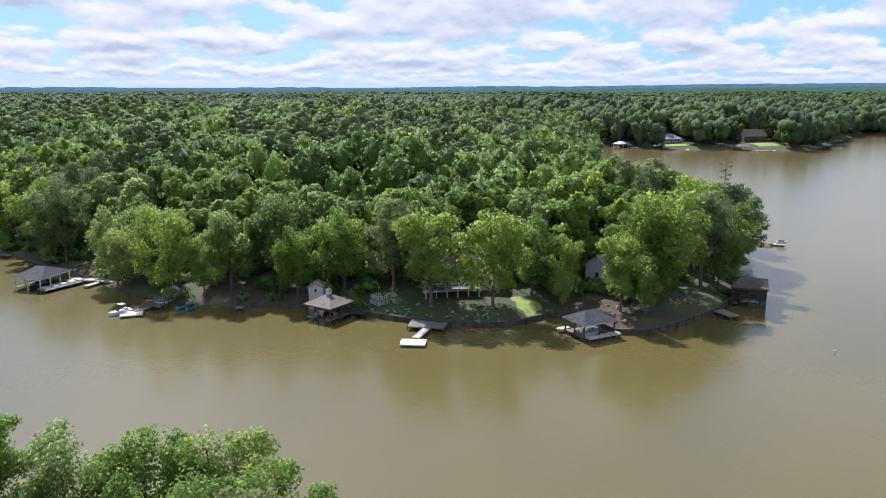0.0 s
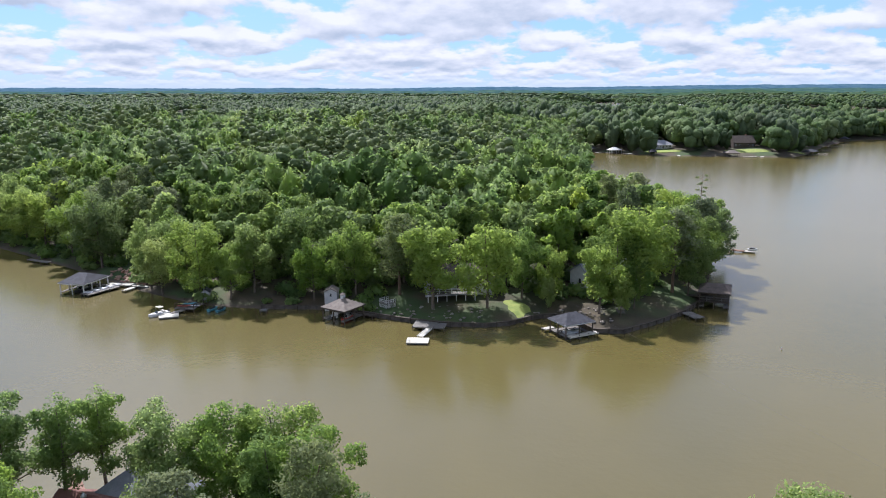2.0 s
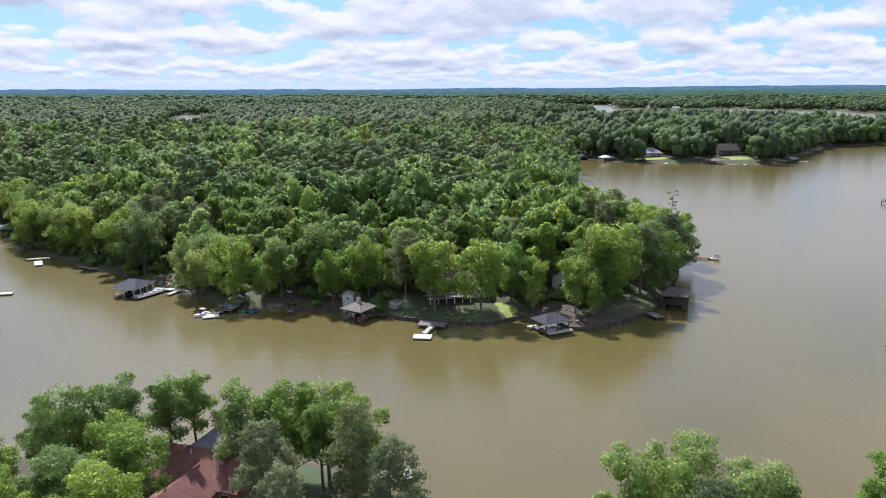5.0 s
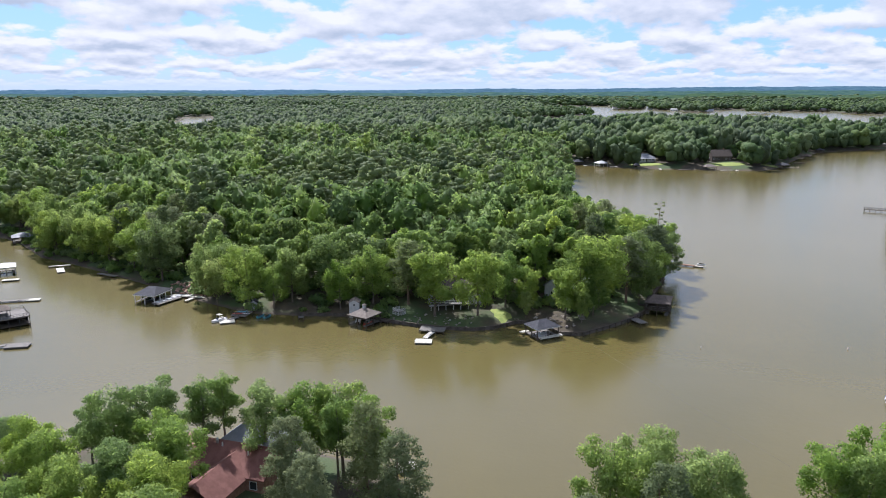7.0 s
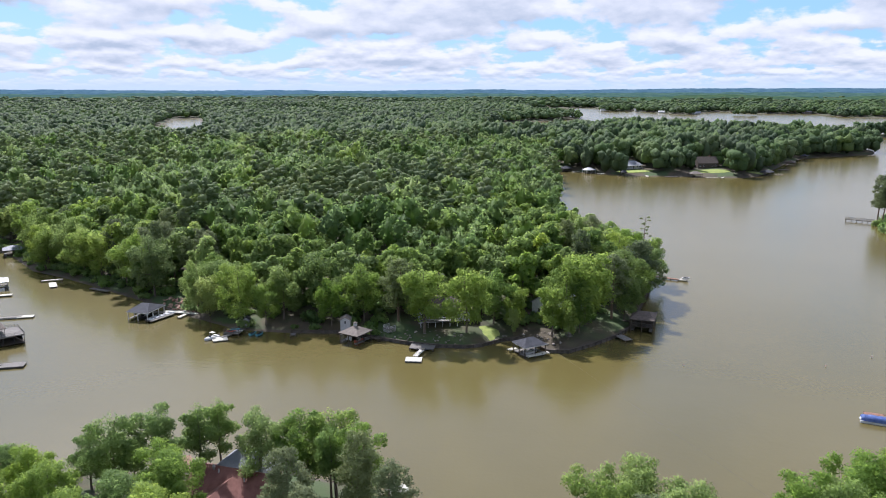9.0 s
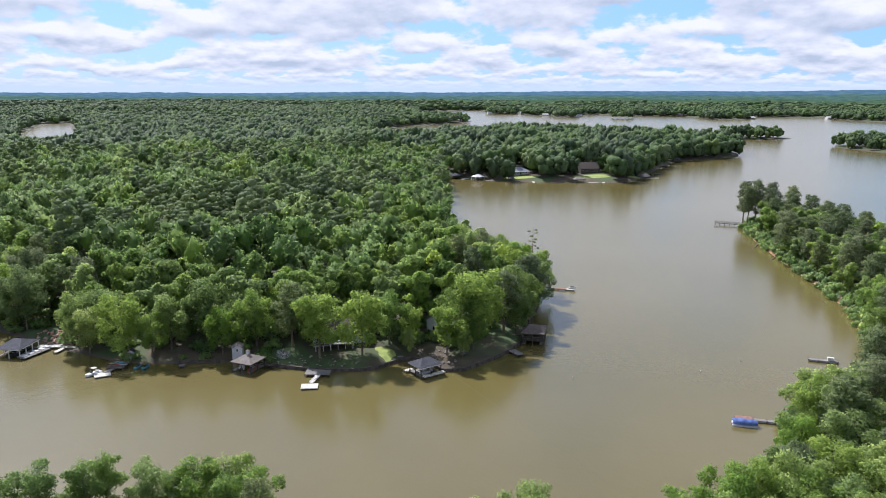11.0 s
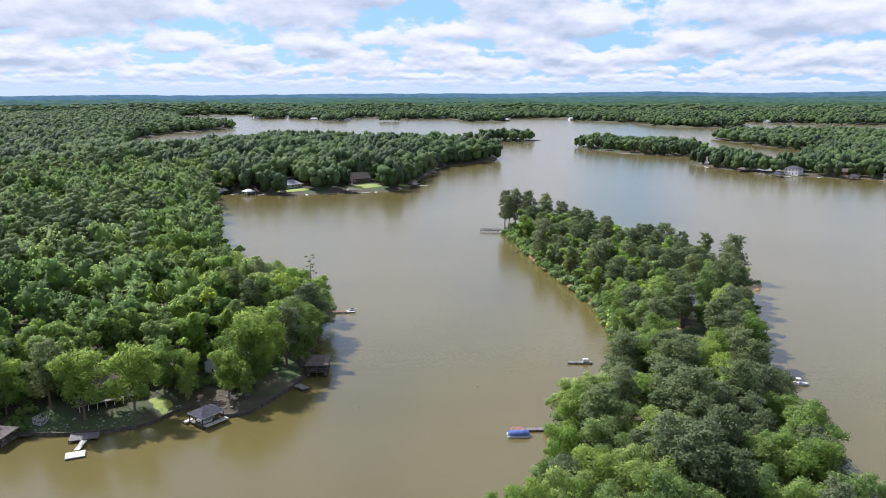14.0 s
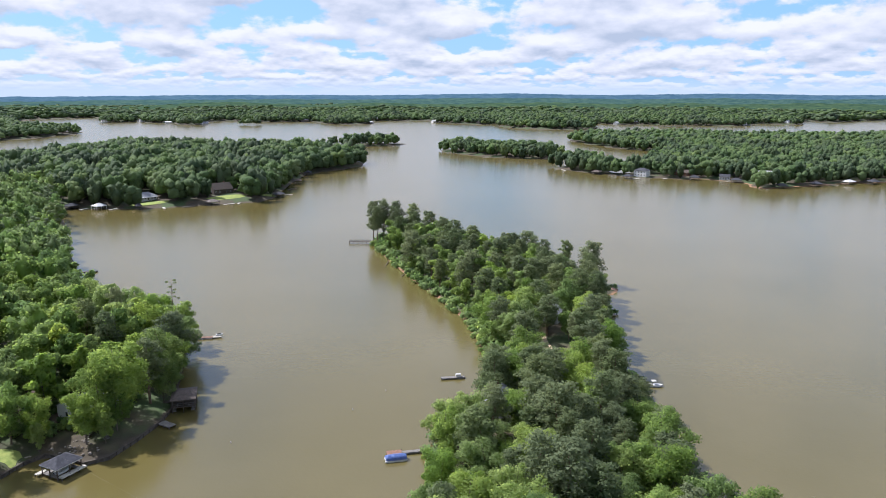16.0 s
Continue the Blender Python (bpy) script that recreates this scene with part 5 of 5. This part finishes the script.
part("lower_wall", box(bmesh.new(), (0, 4.4, 1.6), (11.5, 0.2, 3.0)), m_black, big)
for sx in (-1, 1):
    part("side_wall", box(bmesh.new(), (sx * 5.6, 1.4, 1.6), (0.2, 6.0, 3.0)), m_black, big)
deck_boards(big, 11.8, 9.4, 0.7, m_darkwood)
deck_boards(big, 11.8, 9.4, 3.6, m_greyplank, name="roof_deck", thick=0.3)
rail(big, [(-5.8, 4.6), (-5.8, -4.6), (5.8, -4.6), (5.8, 4.6), (-5.8, 4.6)], 3.6, 1.0, m_black, gap=1.2)
for px in (-5.6, -1.9, 1.9, 5.6):
    for py in (-4.5, 0, 4.5):
        part("post", box(bmesh.new(), (px, py, 1.2), (0.22, 0.22, 5.0)), m_black, big)
part("upper_roof", hip_roof(bmesh.new(), 5.0, 6.0, 6.1, 7.0, 2.0), m_brownroof, big).matrix_basis = pose(-3.0, 0.5, 0)
for px, py in ((-5.4, -2.4), (-0.6, -2.4), (-5.4, 3.4), (-0.6, 3.4)):
    part("roof_post", box(bmesh.new(), (px, py, 4.85), (0.15, 0.15, 2.6)), m_black, big)
part("stair", beam(bmesh.new(), (5.2, -4.9, 0.8), (1.8, -4.9, 3.6), 0.9, 0.12), m_darkwood, big)
dock(-103.8, 113.4, 12, 5.5, 3.2, 0.5, m_greyplank, "square grey floating dock", float_body=True)
dock(-108.2, 112.6, 15, 4.0, 1.2, 0.6, m_greyplank, "grey gangway to the floating dock")

# the red-roofed house on the near bank
h1 = house(-31.8, 47.6, -18, 13.5, 9.0, 3.0, 5.6, m_brick, m_redroof, "brick house with a weathered red shingle roof", wins=4, z=2.3)
rear = part("rear_roof", hip_roof(bmesh.new(), 9.0, 6.5, 3.9, 6.5, 3.0), m_bluegrey, h1, "blue-grey roof of the rear wing")
rear.matrix_basis = pose(-0.6, 4.6, 0)
part("rear_wall", box(bmesh.new(), (-0.6, 4.6, 1.2), (8.8, 6.2, 5.2)), m_brick, h1)
part("wing_wall", box(bmesh.new(), (0.4, -8.0, 0.7), (6.5, 8.0, 4.4)), m_brick, h1)
wing = part("wing_roof", gable_roof(bmesh.new(), 10.0, 6.5, 2.9, 5.0, 0.5), m_redroof, h1)
wing.matrix_basis = pose(0.4, -7.0, 0, 0, 0, 90)
for vx, vy, vz in ((-2.4, -0.9, 5.2), (2.6, -1.6, 4.8), (4.6, 2.2, 4.5)):
    part("vent_pipe", tube(bmesh.new(), [(vx, vy, vz - 0.4), (vx, vy, vz + 0.45)], [0.13, 0.12], 8), m_siding, h1)
part("turbine_vent", tube(bmesh.new(), [(-3.5, -0.6, 5.2), (-3.5, -0.6, 5.75), (-3.5, -0.6, 6.1)], [0.16, 0.3, 0.1], 10), m_steel, h1)
dock(-6.3, 53.6, 30, 3.6, 2.6, 0.6, m_paledeck, "small weathered dock below the near bank")
dock(-44.6, 63.6, -55, 5.5, 1.8, 0.6, m_rust, "reddish plank pier at the near bank")

# the spit: docks, a covered boat, a pier and roofs among the pines
dock(92.0, 81.9, -24, 4.0, 2.6, 0.5, m_rust, "reddish plank landing on the spit")
dock(96.2, 79.8, -24, 6.0, 1.2, 0.55, m_greyplank, "narrow grey pier to the landing")
ob = thing("covered_boat", 90.6, 79.4, -0.2, -24, "pontoon boat under a bright blue cover", "boat")
for s in (-0.8, 0.8):
    part("pontoon", tube(bmesh.new(), [(-2.7, s, 0.3), (2.3, s, 0.3), (2.8, s, 0.45)], [0.3, 0.3, 0.08], 10), m_gel, ob)
cov = bmesh.new()
prev = None
for i in range(9):
    u = i / 4 - 1
    k = 1 - 0.25 * abs(u) ** 3
    ring = [cov.verts.new((2.6 * u, 1.2 * k * math.cos(a) * (1.06 if math.sin(a) < 0.2 else 0.92), 0.75 + (0.95 * k + 0.06 * math.sin(i * 2.3)) * max(0, math.sin(a)) ** 0.6)) for a in (j * math.pi / 8 for j in range(9))]
    if prev:
        for k2 in range(8):
            cov.faces.new((prev[k2], prev[k2 + 1], ring[k2 + 1], ring[k2]))
    prev = ring
bmesh.ops.solidify(cov, geom=cov.faces[:], thickness=0.04)
part("cover", cov, m_bluecloth, ob, "creased blue canvas cover")
part("deck", box(bmesh.new(), (0, 0, 0.66), (5.2, 2.3, 0.12)), m_siding, ob)
dock(134.0, 112.6, -28, 7.5, 1.5, 0.55, m_greyplank, "grey plank dock on the spit")
ob = thing("dock_box", 135.6, 111.9, 0.55, -28, "white storage locker on the dock", "locker")
part("body", box(bmesh.new(), (0, 0, 0.4), (1.6, 0.8, 0.8)), m_white, ob)
part("lid", box(bmesh.new(), (0, 0, 0.84), (1.7, 0.9, 0.08), top=0.95), m_white, ob)
dock(177.0, 73.5, -36, 7.0, 3.0, 0.6, m_darkwood, "dark plank dock on the far side of the spit")
motorboat(179.4, 70.8, -40, 5.2, "grey pontoon boat moored at the dark dock", hull_mat=m_siding)
pier = thing("pier", 221.5, 315.0, 0, -38, "long wooden pier with railings at the tip of the spit", "pier")
deck_boards(pier, 13.0, 1.6, 1.1, m_darkwood)
rail(pier, [(-6.4, -0.75), (6.4, -0.75)], 1.1, 1.0, m_darkwood)
rail(pier, [(-6.4, 0.75), (6.4, 0.75)], 1.1, 1.0, m_darkwood)
piles(pier, [(-6.3 + 12.6 * i / 5, s) for i in range(6) for s in (-0.7, 0.7)], -1.5, 1.2, m_darkwood)
house(123.0, 79.0, 35, 11, 8, 4.8, 8.0, m_siding, m_bluegrey, "grey-roofed house hidden among the pines", wins=4)
house(195.5, 131.5, 30, 10, 8, 3.4, 5.8, m_siding, m_bluegrey, "pale grey house among the pines of the spit", wins=3)
house(129.5, 63.0, 30, 7, 6, 3.0, 4.8, m_brick, m_brownroof, "small brick house in the shade of pines", wins=2)


def ground_patch(name, pts, width, mat, lift, label, category):
    """A strip that follows the ground, for drives and beaches."""
    V = []
    for k, (px, py) in enumerate(pts):
        a, c = pts[max(k - 1, 0)], pts[min(k + 1, len(pts) - 1)]
        nrm = Vector((c[1] - a[1], a[0] - c[0])).normalized()
        for s in (-1, -0.4, 0.4, 1):
            w = width * (0.75 + 0.25 * math.sin(k * 1.7 + s))
            xx, yy = px + nrm.x * s * w / 2, py + nrm.y * s * w / 2
            V.append((xx, yy, ground_at(xx, yy) + (lift if abs(s) < 0.5 else lift * 0.3)))
    i = np.arange(len(V)).reshape(-1, 4)
    q = np.stack([i[:-1, :-1], i[:-1, 1:], i[1:, 1:], i[1:, :-1]], -1).reshape(-1, 4)
    return tagged(new(name, raw(name, V, q, mat)), label, category, kind="structure")


ground_patch("driveway", [(150, 92), (156, 97), (161, 101), (166, 104), (171, 109), (176, 116), (183, 123), (189, 128)], 4.5, m_sand, 0.2, "pale sandy drive between the pines", "driveway")
ground_patch("beach", [(241, 156), (246, 157), (251, 157), (256, 155.5), (259, 154)], 7.0, m_rubble, 0.25, "reddish sandy spit of beach", "beach")
ground_patch("clearing", [(-96, 395), (-102, 415), (-110, 435), (-118, 455), (-126, 478)], 16, m_grass, 0.3, "open grassy strip in the wood", "grass")

# the tall thin pine at the corner of the point
bare = thing("bare_pine", 77.0, 204.0, ground_at(77, 204), 0, "tall thin half-dead pine with few tufts", "tree")
bm = tube(bmesh.new(), [(0, 0, -1), (0.1, 0.1, 9), (0.3, 0, 17), (0.35, 0, 21.5)], [0.24, 0.18, 0.1, 0.03], 7)
r = np.random.RandomState(8)
cs, ks = [], []
for i in range(11):
    z0, a, L = 13.5 + 0.72 * i, 2.4 * i, r.uniform(1.0, 2.2)
    e = (0.3 + L * math.cos(a), L * math.sin(a), z0 + 0.5)
    tube(bm, [(0.25, 0, z0), e], [0.05, 0.02], 5)
    cs.append(e)
    ks.append((0.55, 0.55, 0.28))
part("trunk", bm, m_pinebark, bare)
v, f, g = leaves(r, cs, ks, 420, 0.2, 0.8, 1.5, 0)
cr = new("crown", raw("crown", v, f, m_needle))
cr.parent = bare

# across the cove
house(164.5, 555.0, 12, 17, 9, 3.2, 6.2, m_siding, m_bluegrey, "pale lake house with a blue-grey roof", hip=8.0, wins=6, storeys=1, porch=True)
house(228.0, 556.0, 5, 17, 11, 3.8, 8.6, m_brownroof, m_brownroof, "large dark brown house with a steep roof", wins=5, storeys=1, chimney=True)
house(96.0, 590.0, 10, 10, 8, 3.4, 6.0, m_siding, m_bluegrey, "grey house among trees at the cove", wins=3)
for bx, by, rz, w, d, mat, post, text in ((112, 561, 30, 9, 7, m_slate, m_darkwood, "dark-roofed boathouse at the head of the cove"), (129, 548, 20, 8, 7, m_siding, m_white, "boathouse with a pale roof on the cove"),
                                         (153, 529, 5, 4, 4, m_slate, m_darkwood, "small dark boat shelter on the cove"), (207, 519, 5, 9, 7, m_tanroof, m_darkwood, "brown-roofed boathouse on the cove"),
                                         (269, 530, 40, 9, 7, m_slate, m_darkwood, "dark boathouse near the end of the cove"), (327, 612, 50, 8, 7, m_brownroof, m_darkwood, "brown boathouse farther down the cove"),
                                         (372, 678, 50, 8, 7, m_slate, m_darkwood, "grey boathouse near the far point")):
    boathouse(bx, by, rz, w, d, 3.0, 4.8, w * 0.35, mat, post, text, group="boathouses on the cove")
for dx, dy, rz, w, mat in ((119, 553, 40, 9, m_paledeck), (138, 540, 30, 10, m_paledeck), (170, 522, 80, 8, m_paledeck), (188, 519, 0, 10, m_greyplank), (218, 513, 10, 10, m_paledeck), (226, 512, 60, 6, m_paledeck), (281, 536, 0, 8, m_paledeck), (302, 572, 10, 9, m_greyplank)):
    dock(dx, dy, rz, w, 2.0, 0.6, mat, "plank dock along the cove", group="docks on the cove")
for lx, ly, a, b2 in ((165, 541, 15, 5), (226, 536, 17, 8), (262, 536, 7, 6)):
    rad = np.linspace(0, 2 * np.pi, 18, endpoint=False)
    xx = np.concatenate([[lx], lx + a * np.cos(rad) * (1 + 0.1 * np.sin(3 * rad))])
    yy = np.concatenate([[ly], ly + b2 * np.sin(rad) * (1 + 0.1 * np.cos(2 * rad))])
    f = np.array([(0, 1 + k, 1 + (k + 1) % 18) for k in range(18)])
    tagged(new("lawn", raw("lawn", np.stack([xx, yy, np.maximum(terrain(xx, yy)[0], 0.3) + np.where(np.arange(19) == 0, 0.5, 0.1)], -1), f, m_grass)), "mown lawn sloping to the cove", "lawn", kind="structure")

# the eastern shore
house(711.0, 339.0, -62, 15, 12, 6.2, 10.5, m_white, m_siding, "large white lake house with gables", wins=5, storeys=2, chimney=True)
house(696.0, 376.0, -60, 10, 7, 3.2, 5.4, m_siding, m_slate, "pale cottage near the shore", wins=4)
house(652.0, 447.0, -80, 14, 10, 6.0, 8.6, m_white, m_slate, "cream two-storey house with a grey roof", hip=5.0, wins=4, storeys=2)
house(690.0, 423.0, -70, 16, 9, 3.4, 6.0, m_brick, m_brownroof, "dark low house in the trees", wins=4)
house(722.0, 753.0, -30, 12, 9, 3.6, 6.2, m_brick, m_brownroof, "brown house on the wooded island", wins=3)
house(262.0, 1668.0, 10, 26, 16, 6, 12, m_tanroof, m_tanroof, "big brown house on a far point", hip=10.0, wins=4)
for bx, by, rz, mat in ((634, 495, -75, m_brownroof), (627, 445, -80, m_slate), (674, 397, -60, m_slate), (687, 357, -60, m_slate), (680, 306, -30, m_slate), (720, 293, -25, m_slate), (764, 282, -20, m_siding), (786, 269, -20, m_slate)):
    boathouse(bx, by, rz, 9, 8, 3.0, 5.0, 3.0, mat, m_darkwood, "boathouse on the eastern shore", group="boathouses on the east shore")
for dx, dy, rz, w in ((634, 545, 60, 14), (632, 438, 5, 10), (656, 420, 10, 12), (688, 366, 10, 12), (742, 287, -60, 10), (680, 735, -20, 16)):
    dock(dx, dy, rz, w, 2.2, 0.7, m_paledeck, "pale dock on the eastern shore", group="docks on the east shore")

# small houses far over the water
r = random.Random(12)
for hx, hy in ((560, 2385), (665, 2360), (700, 2220), (760, 2090), (1000, 2150), (1090, 2110), (1180, 1860), (1320, 2050), (1395, 1825), (1430, 1650), (1765, 1510), (1735, 1390), (1815, 1388), (1885, 1300), (1990, 1140), (2150, 1205), (2200, 1120)):
    house(hx, hy, r.uniform(-25, 25), r.uniform(16, 24), 12, r.uniform(3.5, 5), r.uniform(6.5, 8.5), r.choice([m_white, m_siding, m_tanroof]), r.choice([m_siding, m_slate, m_bluegrey]),
          "pale house on the distant shore", wins=3, group="houses on the distant shore")

# marker buoys
for bx, by in ((97, 111), (112, 117), (62, 112)):
    ob = thing("buoy", bx, by, 0, 0, "small white marker buoy floating on the lake", "buoy", "marker buoys")
    part("float_body", tube(bmesh.new(), [(0, 0, -0.2), (0, 0, 0.05), (0, 0, 0.45), (0, 0, 0.5)], [0.10, 0.13, 0.09, 0.04], 10), m_gel, ob)
    part("band", tube(bmesh.new(), [(0, 0, 0.26), (0, 0, 0.32)], [0.125, 0.12], 10), m_red, ob)

# overhead cable to the point
cable = thing("overhead_cable", 0, 0, 0, 0, "thin grey overhead cable crossing the water between two poles", "cable")
part("wire", tube(bmesh.new(), [(13.9 + 32.9 * k / 12, 144 - 124 * k / 12, 8.0 + 6.1 * k / 12 - 0.25 * (1 - (k / 6 - 1) ** 2)) for k in range(13)], [0.006] * 13, 6), m_greyplank, cable)
for px, py, pz in ((13.9, 144.0, 8.0), (46.8, 20.0, 14.1)):
    part("utility_pole", tube(bmesh.new(), [(px, py, ground_at(px, py) - 0.5), (px, py, pz + 0.4)], [0.15, 0.11], 8), m_darkwood, cable)

# drowned trunks off the bank of the spit
for k, (ax, ay, bx, by) in enumerate(((198, 252, 207, 262), (192, 229, 200, 236))):
    log = thing("fallen_trunk", ax, ay, 0, 0, "bare brown fallen trunk lying in the shallows", "log", "fallen trunks")
    bm = tube(bmesh.new(), [(0, 0, -0.15), ((bx - ax) * 0.5, (by - ay) * 0.5, 0.15), (bx - ax, by - ay, 0.5)], [0.08, 0.16, 0.24], 7)
    for s in (0.25, 0.45, 0.62):
        tube(bm, [((bx - ax) * s, (by - ay) * s, 0.05), ((bx - ax) * s - 1.2, (by - ay) * s + 0.9 - k, 0.55)], [0.06, 0.02], 5)
    part("trunk", bm, m_bark, log)
